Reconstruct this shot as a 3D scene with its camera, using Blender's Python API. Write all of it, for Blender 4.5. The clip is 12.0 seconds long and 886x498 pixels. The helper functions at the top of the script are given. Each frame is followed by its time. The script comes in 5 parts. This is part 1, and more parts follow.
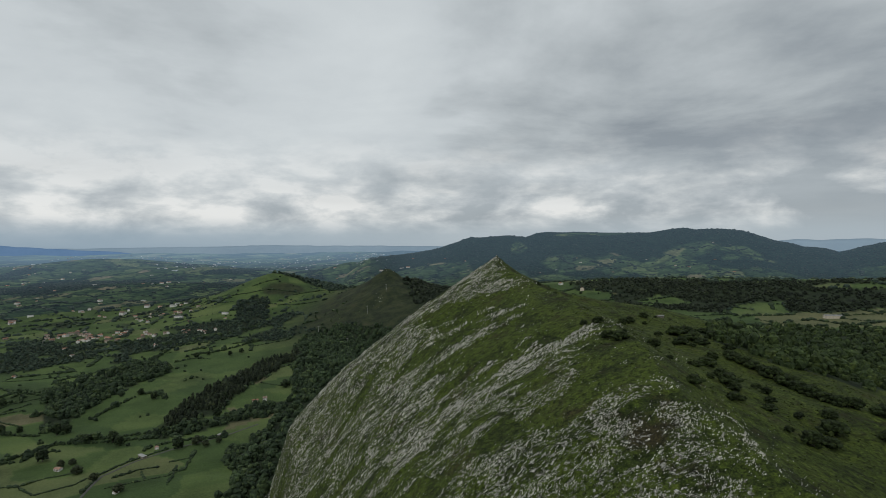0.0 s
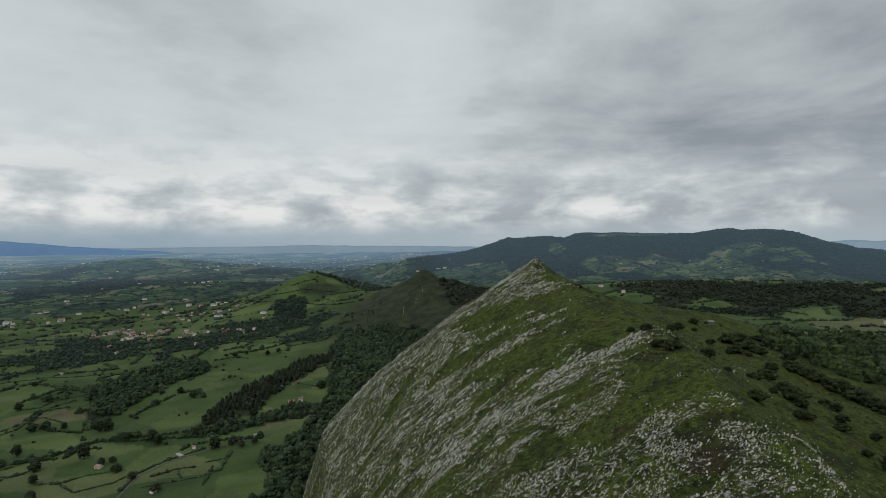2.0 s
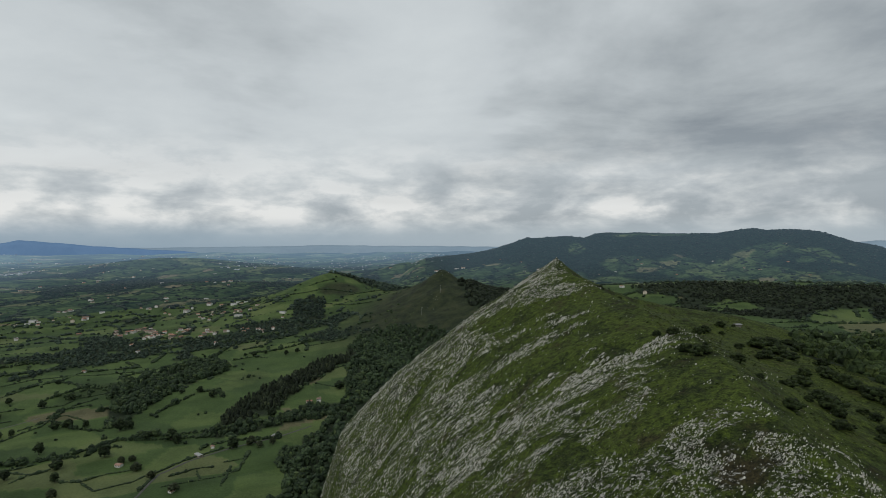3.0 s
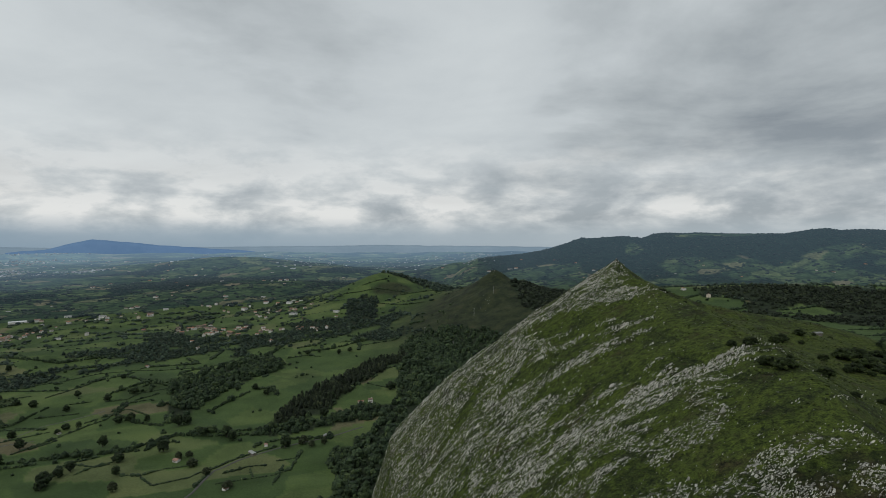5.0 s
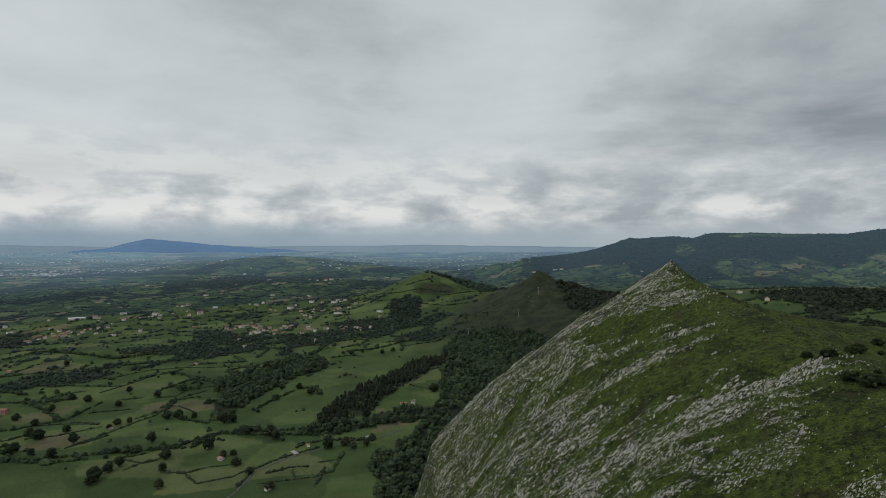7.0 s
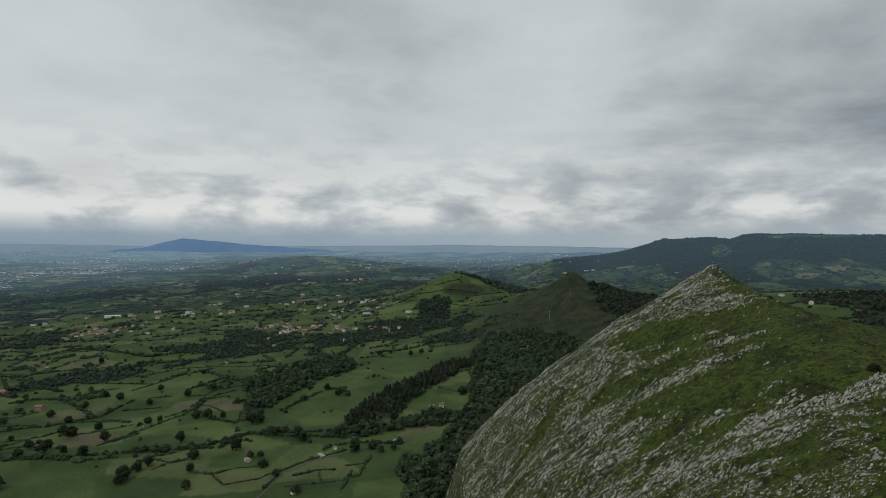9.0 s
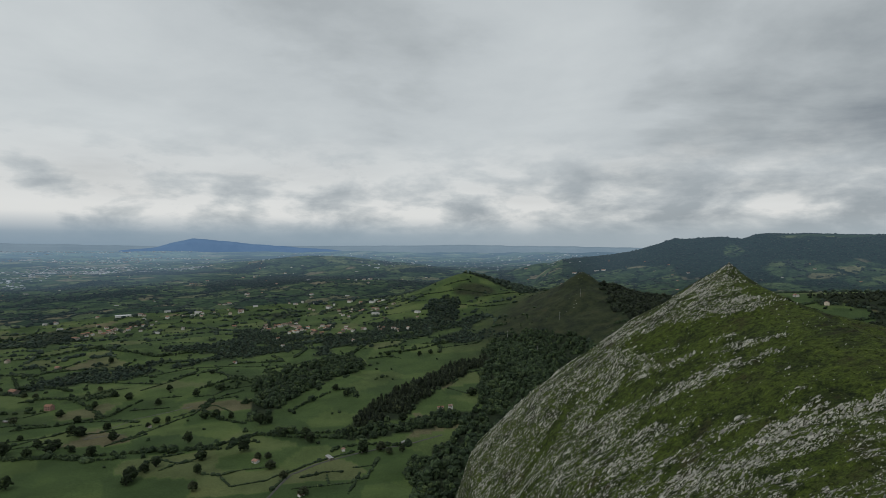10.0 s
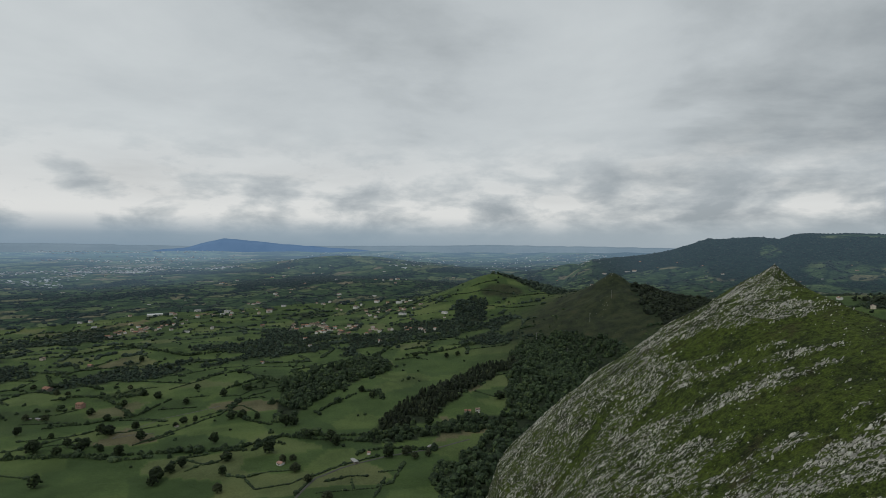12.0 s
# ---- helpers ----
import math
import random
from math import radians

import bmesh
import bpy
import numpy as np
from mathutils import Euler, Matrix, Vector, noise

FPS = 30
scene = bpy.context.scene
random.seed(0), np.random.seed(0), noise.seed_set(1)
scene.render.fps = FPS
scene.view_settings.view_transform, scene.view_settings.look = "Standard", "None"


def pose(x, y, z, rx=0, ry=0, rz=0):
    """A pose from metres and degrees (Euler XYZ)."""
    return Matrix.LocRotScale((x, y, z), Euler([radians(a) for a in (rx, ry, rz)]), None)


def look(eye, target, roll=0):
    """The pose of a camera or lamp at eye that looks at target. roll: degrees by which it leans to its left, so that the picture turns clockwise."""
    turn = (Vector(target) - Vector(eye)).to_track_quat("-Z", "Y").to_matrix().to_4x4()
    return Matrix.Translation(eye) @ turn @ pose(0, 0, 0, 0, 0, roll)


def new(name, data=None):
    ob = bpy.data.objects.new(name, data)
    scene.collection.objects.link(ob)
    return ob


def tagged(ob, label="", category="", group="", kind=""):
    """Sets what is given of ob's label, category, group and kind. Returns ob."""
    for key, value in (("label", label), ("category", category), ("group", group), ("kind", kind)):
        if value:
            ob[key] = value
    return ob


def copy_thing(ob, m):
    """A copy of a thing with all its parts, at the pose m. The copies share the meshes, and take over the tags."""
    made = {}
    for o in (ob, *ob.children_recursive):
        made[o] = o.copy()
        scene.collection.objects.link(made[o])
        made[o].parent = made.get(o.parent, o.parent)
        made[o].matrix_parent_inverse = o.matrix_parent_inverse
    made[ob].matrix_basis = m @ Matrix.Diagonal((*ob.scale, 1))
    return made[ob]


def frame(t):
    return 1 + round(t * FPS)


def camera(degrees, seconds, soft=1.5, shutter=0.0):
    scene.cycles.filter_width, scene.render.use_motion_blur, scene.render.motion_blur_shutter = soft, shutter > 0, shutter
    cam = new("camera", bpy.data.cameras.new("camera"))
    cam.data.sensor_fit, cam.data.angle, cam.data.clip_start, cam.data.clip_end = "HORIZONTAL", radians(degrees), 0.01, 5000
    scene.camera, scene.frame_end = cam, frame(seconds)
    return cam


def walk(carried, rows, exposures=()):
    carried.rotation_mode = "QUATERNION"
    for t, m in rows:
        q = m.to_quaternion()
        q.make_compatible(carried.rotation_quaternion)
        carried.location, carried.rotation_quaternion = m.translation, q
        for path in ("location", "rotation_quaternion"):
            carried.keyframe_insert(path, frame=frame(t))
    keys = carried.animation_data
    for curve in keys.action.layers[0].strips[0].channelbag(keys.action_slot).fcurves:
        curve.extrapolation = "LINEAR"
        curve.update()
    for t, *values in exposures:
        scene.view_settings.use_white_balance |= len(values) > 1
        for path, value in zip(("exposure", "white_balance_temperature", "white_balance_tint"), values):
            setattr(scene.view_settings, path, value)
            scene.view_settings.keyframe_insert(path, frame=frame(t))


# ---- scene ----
cam = camera(73.73, 12.0, soft=0.75)
PATH = [
    (0, pose(0.00, 0.00, 230.00, 89.706, 0, 0.000) @ pose(0, 0, 0, 0, 0, -0.40)),
    (0.5, pose(0.02, 3.64, 230.17, 89.728, 0, 0.872) @ pose(0, 0, 0, 0, 0, -0.37)),
    (1, pose(-0.04, 7.26, 230.33, 89.729, 0, 1.784) @ pose(0, 0, 0, 0, 0, -0.33)),
    (1.5, pose(-0.17, 10.86, 230.47, 89.745, 0, 2.667) @ pose(0, 0, 0, 0, 0, -0.30)),
    (2, pose(-0.37, 14.44, 230.61, 89.754, 0, 3.550) @ pose(0, 0, 0, 0, 0, -0.28)),
    (2.5, pose(-0.63, 18.01, 230.73, 89.762, 0, 4.447) @ pose(0, 0, 0, 0, 0, -0.24)),
    (3, pose(-0.96, 21.55, 230.84, 89.763, 0, 5.347) @ pose(0, 0, 0, 0, 0, -0.21)),
    (5, pose(-2.87, 35.59, 231.20, 89.765, 0, 10.429) @ pose(0, 0, 0, 0, 0, -0.04)),
    (5.5, pose(-3.49, 39.06, 231.27, 89.765, 0, 11.534) @ pose(0, 0, 0, 0, 0, -0.01)),
    (6, pose(-4.15, 42.51, 231.33, 89.757, 0, 12.575) @ pose(0, 0, 0, 0, 0, 0.02)),
    (6.5, pose(-4.87, 45.96, 231.39, 89.760, 0, 13.619) @ pose(0, 0, 0, 0, 0, 0.05)),
    (7, pose(-5.64, 49.39, 231.44, 89.761, 0, 14.679) @ pose(0, 0, 0, 0, 0, 0.10)),
    (9, pose(-9.12, 63.00, 231.58, 89.764, 0, 17.541) @ pose(0, 0, 0, 0, 0, 0.26)),
    (9.5, pose(-10.09, 66.38, 231.61, 89.763, 0, 17.972) @ pose(0, 0, 0, 0, 0, 0.27)),
    (10, pose(-11.09, 69.75, 231.63, 89.750, 0, 18.427) @ pose(0, 0, 0, 0, 0, 0.26)),
    (10.5, pose(-12.12, 73.11, 231.65, 89.748, 0, 18.948) @ pose(0, 0, 0, 0, 0, 0.30)),
    (11, pose(-13.18, 76.46, 231.67, 89.737, 0, 19.556) @ pose(0, 0, 0, 0, 0, 0.29)),
    (11.5, pose(-14.27, 79.80, 231.68, 89.747, 0, 20.300) @ pose(0, 0, 0, 0, 0, 0.32)),
    (12, pose(-15.38, 83.14, 231.70, 89.748, 0, 21.097) @ pose(0, 0, 0, 0, 0, 0.33)),
]
walk(cam, PATH, ((0.0, -0.06), (4.0, -0.1), (8.0, -0.17), (12.0, -0.2)))

# ---- world, sun, exposure ---------------------------------------------------
SKY_SHIFT = (0.4, 0.2, 0)
SUN_ELEVATION, SUN_BEARING = 52, 200  # degrees above the horizon, degrees east of north


def nodes_of(tree):
    tree.nodes.clear()

    def add(kind, **values):
        n = tree.nodes.new("ShaderNode" + kind)
        for key, value in values.items():
            if key in n.inputs:
                n.inputs[key].default_value = value
            else:
                setattr(n, key, value)
        return n

    def join(a, b, out=0, into=0):
        tree.links.new(a.outputs[out], b.inputs[into])
        return b

    return add, join


def ramp(node, stops):
    els = node.color_ramp.elements
    while len(els) > len(stops):
        els.remove(els[-1])
    while len(els) < len(stops):
        els.new(0.5)
    for el, (at, col) in zip(els, stops):
        el.position, el.color = at, (*col, 1) if len(col) == 3 else col
    return node


def make_world():
    world = bpy.data.worlds.new("overcast_sky")
    world.use_nodes = True
    scene.world = world
    add, join = nodes_of(world.node_tree)
    coord = add("TexCoord")
    sky = add("TexSky", sky_type="NISHITA", sun_disc=False, sun_elevation=radians(SUN_ELEVATION), sun_rotation=radians(SUN_BEARING))
    sky_light = add("Background", Strength=0.10)
    join(sky, sky_light)
    # cloud deck: directions projected on a layer overhead, softened towards the horizon
    split = add("SeparateXYZ")
    join(coord, split)
    lift = add("Math", operation="ABSOLUTE")
    join(split, lift, "Z")

    def deck_at(soft):
        up = add("Math", operation="ADD")
        join(lift, up)
        up.inputs[1].default_value = soft
        px, py = add("Math", operation="DIVIDE"), add("Math", operation="DIVIDE")
        join(split, px, "X"), join(up, px, 0, 1)
        join(split, py, "Y"), join(up, py, 0, 1)
        deck = add("CombineXYZ")
        join(px, deck, 0, 0), join(py, deck, 0, 1)
        return deck

    def cloud_noise(deck, scale, detail, rough, warp, shift):
        place = add("Mapping")
        place.inputs["Location"].default_value = shift
        join(deck, place)
        n = add("TexNoise", Scale=scale, Detail=detail, Roughness=rough, Distortion=warp)
        join(place, n, 0, "Vector")
        return n

    wide, flat = deck_at(0.34), deck_at(0.12)
    broad = cloud_noise(wide, 0.85, 6.0, 0.5, 0.15, SKY_SHIFT)
    fine = cloud_noise(flat, 0.75, 8.0, 0.58, 0.2, (3.1, 8.2, 0))
    mixed = add("Mix", data_type="FLOAT")
    mixed.inputs[0].default_value = 0.5
    join(broad, mixed, "Fac", 2), join(fine, mixed, "Fac", 3)
    # heavier cloud towards the north-east
    lean = add("Math", operation="MULTIPLY_ADD")
    join(split, lean, "X")
    lean.inputs[1].default_value = -0.12
    join(mixed, lean, 0, 2)
    tone = ramp(add("ValToRGB"), [(0.34, (0.26, 0.295, 0.325)), (0.42, (0.42, 0.46, 0.48)), (0.51, (0.585, 0.63, 0.65)), (0.64, (0.69, 0.735, 0.748))])
    join(lean, tone)
    # heaped clouds low down, in bearing and height
    ball = add("Mapping")
    ball.inputs["Scale"].default_value = (1.0, 1.0, 2.5)
    join(coord, ball, "Generated")
    heaps = add("TexNoise", Scale=8.0, Detail=9.0, Roughness=0.56, Distortion=0.15)
    join(ball, heaps, 0, "Vector")
    heap_tone = ramp(add("ValToRGB"), [(0.38, (0.345, 0.39, 0.425)), (0.45, (0.45, 0.49, 0.52)), (0.52, (0.59, 0.625, 0.64)), (0.62, (0.86, 0.865, 0.85))])
    heap_lean = add("Math", operation="MULTIPLY_ADD")
    join(split, heap_lean, "X")
    heap_lean.inputs[1].default_value = -0.10
    join(heaps, heap_lean, "Fac", 2)
    join(heap_lean, heap_tone)
    near = ramp(add("ValToRGB"), [(0.0, (0.9, 0.9, 0.9)), (0.06, (0.85, 0.85, 0.85)), (0.19, (0, 0, 0))])
    join(lift, near)
    deck_tone = add("Mix", data_type="RGBA")
    join(near, deck_tone, 0, 0), join(tone, deck_tone, 0, 6), join(heap_tone, deck_tone, 0, 7)
    # a blue-grey veil low over the horizon
    low = ramp(add("ValToRGB"), [(0.0, (1, 1, 1)), (0.018, (0.9, 0.9, 0.9)), (0.048, (0, 0, 0))])
    join(lift, low)
    veil = add("Mix", data_type="RGBA")
    hue = ramp(add("ValToRGB"), [(0.0, (0.25, 0.345, 0.435)), (0.45, (0.31, 0.40, 0.475)), (0.85, (0.40, 0.47, 0.52)), (1.0, (0.40, 0.47, 0.52))])
    west = add("MapRange")
    west.inputs[1].default_value, west.inputs[2].default_value = -0.85, 0.15
    join(split, west, "X", 0), join(west, hue), join(hue, veil, 0, 7)
    join(low, veil, 0, 0), join(deck_tone, veil, 2, 6)
    clouds = add("Background", Strength=1.0)
    join(veil, clouds, 2, 0)
    cover = add("MixShader")
    cover.inputs[0].default_value = 0.96
    join(sky_light, cover, 0, 1), join(clouds, cover, 0, 2)
    join(cover, add("OutputWorld"))


make_world()
sun = new("sun", bpy.data.lights.new("sun", "SUN"))
sun.data.energy, sun.data.angle, sun.data.color = 0.65, radians(18), (1.0, 0.96, 0.9)
sun.matrix_world = look((0, 0, 900), (-math.sin(radians(SUN_BEARING)) * math.cos(radians(SUN_ELEVATION)), -math.cos(radians(SUN_BEARING)) * math.cos(radians(SUN_ELEVATION)), 900 - math.sin(radians(SUN_ELEVATION))))


# ---- materials --------------------------------------------------------------
def material(name):
    mat = bpy.data.materials.new(name)
    mat.use_nodes = True
    return (mat, *nodes_of(mat.node_tree))


def blend(add, join, fac, a, b, mode="MIX"):
    """Mix two colours; fac, a and b are nodes (with an output's name) or values."""
    m = add("Mix", data_type="RGBA", blend_type=mode)
    for slot, item in ((0, fac), (6, a), (7, b)):
        if isinstance(item, tuple) and not isinstance(item[0], (int, float)):
            join(item[0], m, item[1], slot)
        else:
            m.inputs[slot].default_value = item if slot == 0 or len(item) == 4 else (*item, 1)
    return m, 2


def noise_of(add, join, coord, scale, detail=4.0, rough=0.55, out="Object"):
    n = add("TexNoise", Scale=scale, Detail=detail, Roughness=rough)
    join(coord, n, out, "Vector")
    return n


def step_of(add, join, node, out, lo, hi):
    m = add("MapRange", interpolation_type="SMOOTHSTEP")
    m.inputs[1].default_value, m.inputs[2].default_value = lo, hi
    join(node, m, out, 0)
    return m


def ground_material():
    mat, add, join = material("meadow_heath_and_limestone")
    coord = add("TexCoord")
    attr = {}
    for key in ("field", "wood", "rock", "rough", "bare"):
        attr[key] = add("Attribute", attribute_name=key)
    # meadows: each field its own green, a few cut for hay
    green = ramp(add("ValToRGB"), [(0.0, (0.048, 0.080, 0.028)), (0.25, (0.056, 0.092, 0.030)), (0.50, (0.068, 0.107, 0.034)), (0.72, (0.086, 0.126, 0.040)), (0.86, (0.102, 0.138, 0.048)), (0.95, (0.112, 0.130, 0.056)), (0.975, (0.135, 0.128, 0.070)), (1.0, (0.140, 0.125, 0.070))])
    join(attr["field"], green, "Fac")
    patch = noise_of(add, join, coord, 0.022, 5)
    patch_tone = ramp(add("ValToRGB"), [(0.3, (0.62, 0.66, 0.62)), (0.55, (1, 1, 1)), (0.75, (1.25, 1.16, 1.1))])
    join(patch, patch_tone)
    meadow = blend(add, join, 1.0, (green, 0), (patch_tone, 0), "MULTIPLY")
    tuft = noise_of(add, join, coord, 0.6, 5, 0.65)
    tuft_tone = ramp(add("ValToRGB"), [(0.32, (0.6, 0.62, 0.6)), (0.6, (1.1, 1.1, 1.1))])
    join(tuft, tuft_tone)
    meadow = blend(add, join, 0.75, meadow, (tuft_tone, 0), "MULTIPLY")
    # rough grazing on the ridge: grass, bracken, brown heath
    turf = noise_of(add, join, coord, 0.05, 9, 0.74)
    heath = ramp(add("ValToRGB"), [(0.30, (0.042, 0.033, 0.017)), (0.38, (0.026, 0.034, 0.011)), (0.45, (0.038, 0.056, 0.012)), (0.53, (0.068, 0.094, 0.017)), (0.60, (0.048, 0.063, 0.016)), (0.70, (0.058, 0.050, 0.023))])
    join(turf, heath)
    clump = noise_of(add, join, coord, 0.42, 7, 0.74)
    clump_tone = ramp(add("ValToRGB"), [(0.38, (0.28, 0.31, 0.30)), (0.50, (0.88, 0.89, 0.89)), (0.66, (1.4, 1.38, 1.15))])
    join(clump, clump_tone)
    blade = noise_of(add, join, coord, 1.6, 5, 0.75)
    blade_tone = ramp(add("ValToRGB"), [(0.38, (0.35, 0.37, 0.36)), (0.60, (1.4, 1.38, 1.25))])
    join(blade, blade_tone)
    wide = noise_of(add, join, coord, 0.028, 6, 0.66)
    brown_patch = step_of(add, join, wide, "Fac", 0.57, 0.70)
    fern = ramp(add("ValToRGB"), [(0.35, (0.030, 0.026, 0.014)), (0.55, (0.052, 0.044, 0.022)), (0.7, (0.034, 0.044, 0.014))])
    join(turf, fern)
    grazing = blend(add, join, (brown_patch, 0), (heath, 0), (fern, 0))
    grazing = blend(add, join, 1.0, grazing, (clump_tone, 0), "MULTIPLY")
    grazing = blend(add, join, 0.8, grazing, (blade_tone, 0), "MULTIPLY")
    base = blend(add, join, (attr["rough"], "Fac"), meadow, grazing)
    # bracken-brown hillside
    brown = ramp(add("ValToRGB"), [(0.36, (0.016, 0.021, 0.013)), (0.48, (0.026, 0.036, 0.017)), (0.56, (0.036, 0.045, 0.020)), (0.68, (0.052, 0.048, 0.026))])
    join(noise_of(add, join, coord, 0.045, 6, 0.72), brown)
    base = blend(add, join, (attr["bare"], "Fac"), base, (brown, 0))
    # forest floor
    leaf = noise_of(add, join, coord, 0.11, 5, 0.65)
    leaf_tone = ramp(add("ValToRGB"), [(0.35, (0.010, 0.016, 0.009)), (0.6, (0.026, 0.038, 0.018))])
    join(leaf, leaf_tone)
    base = blend(add, join, (attr["wood"], "Fac"), base, (leaf_tone, 0))
    # limestone
    crack = noise_of(add, join, coord, 0.9, 7, 0.75)
    # the darkest stops paint in the shaded gaps between blocks
    stone = ramp(add("ValToRGB"), [(0.40, (0.022, 0.024, 0.014)), (0.47, (0.10, 0.097, 0.08)), (0.54, (0.31, 0.305, 0.28)), (0.66, (0.52, 0.51, 0.47))])
    join(crack, stone)
    # the beds: streaks a metre or two wide that run up the face
    turned = add("Mapping")
    turned.inputs["Rotation"].default_value = (0, 0, radians(25))
    turned.inputs["Scale"].default_value = (0.45, 1.0, 0.8)
    join(coord, turned, "Object", 0)
    holes = add("TexNoise", Scale=0.75, Detail=7.0, Roughness=0.72)
    join(turned, holes, 0, "Vector")
    show = add("Math", operation="MULTIPLY_ADD")
    join(attr["rock"], show, "Fac", 0)
    show.inputs[1].default_value = 0.31
    join(holes, show, "Fac", 2)
    shown = step_of(add, join, show, 0, 0.84, 0.88)
    base = blend(add, join, (shown, 0), base, (stone, 0))
    b = add("BsdfPrincipled", Roughness=0.94)
    b.inputs["Specular IOR Level"].default_value = 0.15
    join(base[0], b, base[1], "Base Color")
    bump = add("Bump", Strength=0.8, Distance=0.7)
    join(clump, bump, "Fac", "Height")
    nap = add("Bump", Strength=0.7, Distance=0.35)
    join(blade, nap, "Fac", "Height"), join(bump, nap, 0, "Normal")
    join(nap, b, 0, "Normal")
    join(b, add("OutputMaterial"))
    return mat


HAZE_COLOUR = (0.15, 0.23, 0.32, 1)  # haze colour, painted into distant materials as a glow


def leaf_material(name, dark, light, scale=0.5, vary=0.5, veil=0.0):
    mat, add, join = material(name)
    coord, info, geo = add("TexCoord"), add("ObjectInfo"), add("NewGeometry")
    n = noise_of(add, join, coord, scale, 6, 0.75)
    mid = tuple(0.62 * p + 0.38 * q for p, q in zip(dark, light))
    tone = ramp(add("ValToRGB"), [(0.36, dark), (0.50, mid), (0.62, light)])
    join(n, tone)
    island = ramp(add("ValToRGB"), [(0.0, (1 - vary, 1 - vary, 1 - vary)), (0.75, (1, 1, 1)), (0.9, (1.25, 1.15, 0.95)), (1.0, (1.5, 1.32, 1.25))])
    join(geo, island, "Random Per Island")
    col = blend(add, join, 1.0, (tone, 0), (island, 0), "MULTIPLY")
    # each plant of a mass has its own tone; 0 is the plain one
    plant = add("Attribute", attribute_name="plant")
    own = ramp(add("ValToRGB"), [(0.0, (1, 1, 1)), (0.04, (0.6, 0.66, 0.7)), (0.5, (0.92, 0.95, 0.95)), (0.85, (1.15, 1.16, 1.1)), (1.0, (1.5, 1.5, 1.45))])
    join(plant, own, "Fac")
    col = blend(add, join, 0.25 if veil else 1.0, col, (own, 0), "MULTIPLY")
    each = ramp(add("ValToRGB"), [(0.0, (0.72, 0.74, 0.7)), (1.0, (1.25, 1.2, 1.1))])
    join(info, each, "Random")
    col = blend(add, join, 1.0, col, (each, 0), "MULTIPLY")
    b = add("BsdfPrincipled", Roughness=0.8)
    b.inputs["Specular IOR Level"].default_value = 0.2
    join(col[0], b, col[1], "Base Color")
    # leaves glow faintly to paint in the haze before them
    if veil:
        b.inputs["Emission Color"].default_value = HAZE_COLOUR
        join(add("Attribute", attribute_name="haze_glow"), b, "Fac", "Emission Strength")
    bump = add("Bump", Strength=0.9, Distance=0.5)
    fine = noise_of(add, join, coord, scale * 3.5, 4, 0.7)
    join(fine, bump, "Fac", "Height")
    join(bump, b, 0, "Normal")
    join(b, add("OutputMaterial"))
    return mat


def surface_material(name, colour, rough=0.85, scale=1.0, contrast=0.35, bump=0.3, metal=0.0):
    """Plain stuff with stains at two scales and a grain."""
    mat, add, join = material(name)
    coord, info = add("TexCoord"), add("ObjectInfo")
    a, c = noise_of(add, join, coord, scale, 5, 0.6), noise_of(add, join, coord, scale * 7, 4, 0.6)
    lo, hi = 1 - contrast, 1 + contrast * 0.5
    ta = ramp(add("ValToRGB"), [(0.3, (lo, lo, lo)), (0.65, (hi, hi, hi))])
    tc = ramp(add("ValToRGB"), [(0.3, (lo + 0.2, lo + 0.2, lo + 0.2)), (0.7, (1.05, 1.05, 1.05))])
    join(a, ta), join(c, tc)
    col = blend(add, join, 1.0, (*colour, 1), (ta, 0), "MULTIPLY")
    col = blend(add, join, 1.0, col, (tc, 0), "MULTIPLY")
    each = ramp(add("ValToRGB"), [(0.0, (0.78, 0.78, 0.78)), (1.0, (1.12, 1.12, 1.12))])
    join(info, each, "Random")
    col = blend(add, join, 1.0, col, (each, 0), "MULTIPLY")
    b = add("BsdfPrincipled", Roughness=rough, Metallic=metal)
    join(col[0], b, col[1], "Base Color")
    bm = add("Bump", Strength=bump, Distance=0.1)
    join(c, bm, "Fac", "Height"), join(bm, b, 0, "Normal")
    join(b, add("OutputMaterial"))
    return mat


def stone_material():
    mat, add, join = material("grey_limestone")
    coord, geo, info = add("TexCoord"), add("NewGeometry"), add("ObjectInfo")
    n = noise_of(add, join, coord, 1.1, 7, 0.72)
    tone = ramp(add("ValToRGB"), [(0.32, (0.15, 0.147, 0.13)), (0.43, (0.42, 0.412, 0.38)), (0.58, (0.60, 0.588, 0.545)), (0.76, (0.68, 0.668, 0.625))])
    join(n, tone)
    isl = ramp(add("ValToRGB"), [(0.0, (0.42, 0.42, 0.41)), (0.45, (0.78, 0.78, 0.77)), (1.0, (1.15, 1.145, 1.12))])
    join(geo, isl, "Random Per Island")
    col = blend(add, join, 1.0, (tone, 0), (isl, 0), "MULTIPLY")
    each = ramp(add("ValToRGB"), [(0.0, (0.7, 0.7, 0.69)), (1.0, (1.1, 1.1, 1.09))])
    join(info, each, "Random")
    col = blend(add, join, 1.0, col, (each, 0), "MULTIPLY")
    moss = noise_of(add, join, coord, 0.5, 4, 0.6)
    mask = step_of(add, join, moss, "Fac", 0.64, 0.74)
    col = blend(add, join, (mask, 0), col, (0.07, 0.085, 0.035))
    b = add("BsdfPrincipled", Roughness=0.9)
    join(col[0], b, col[1], "Base Color")
    bump = add("Bump", Strength=0.8, Distance=0.25)
    join(n, bump, "Fac", "Height"), join(bump, b, 0, "Normal")
    join(b, add("OutputMaterial"))
    return mat


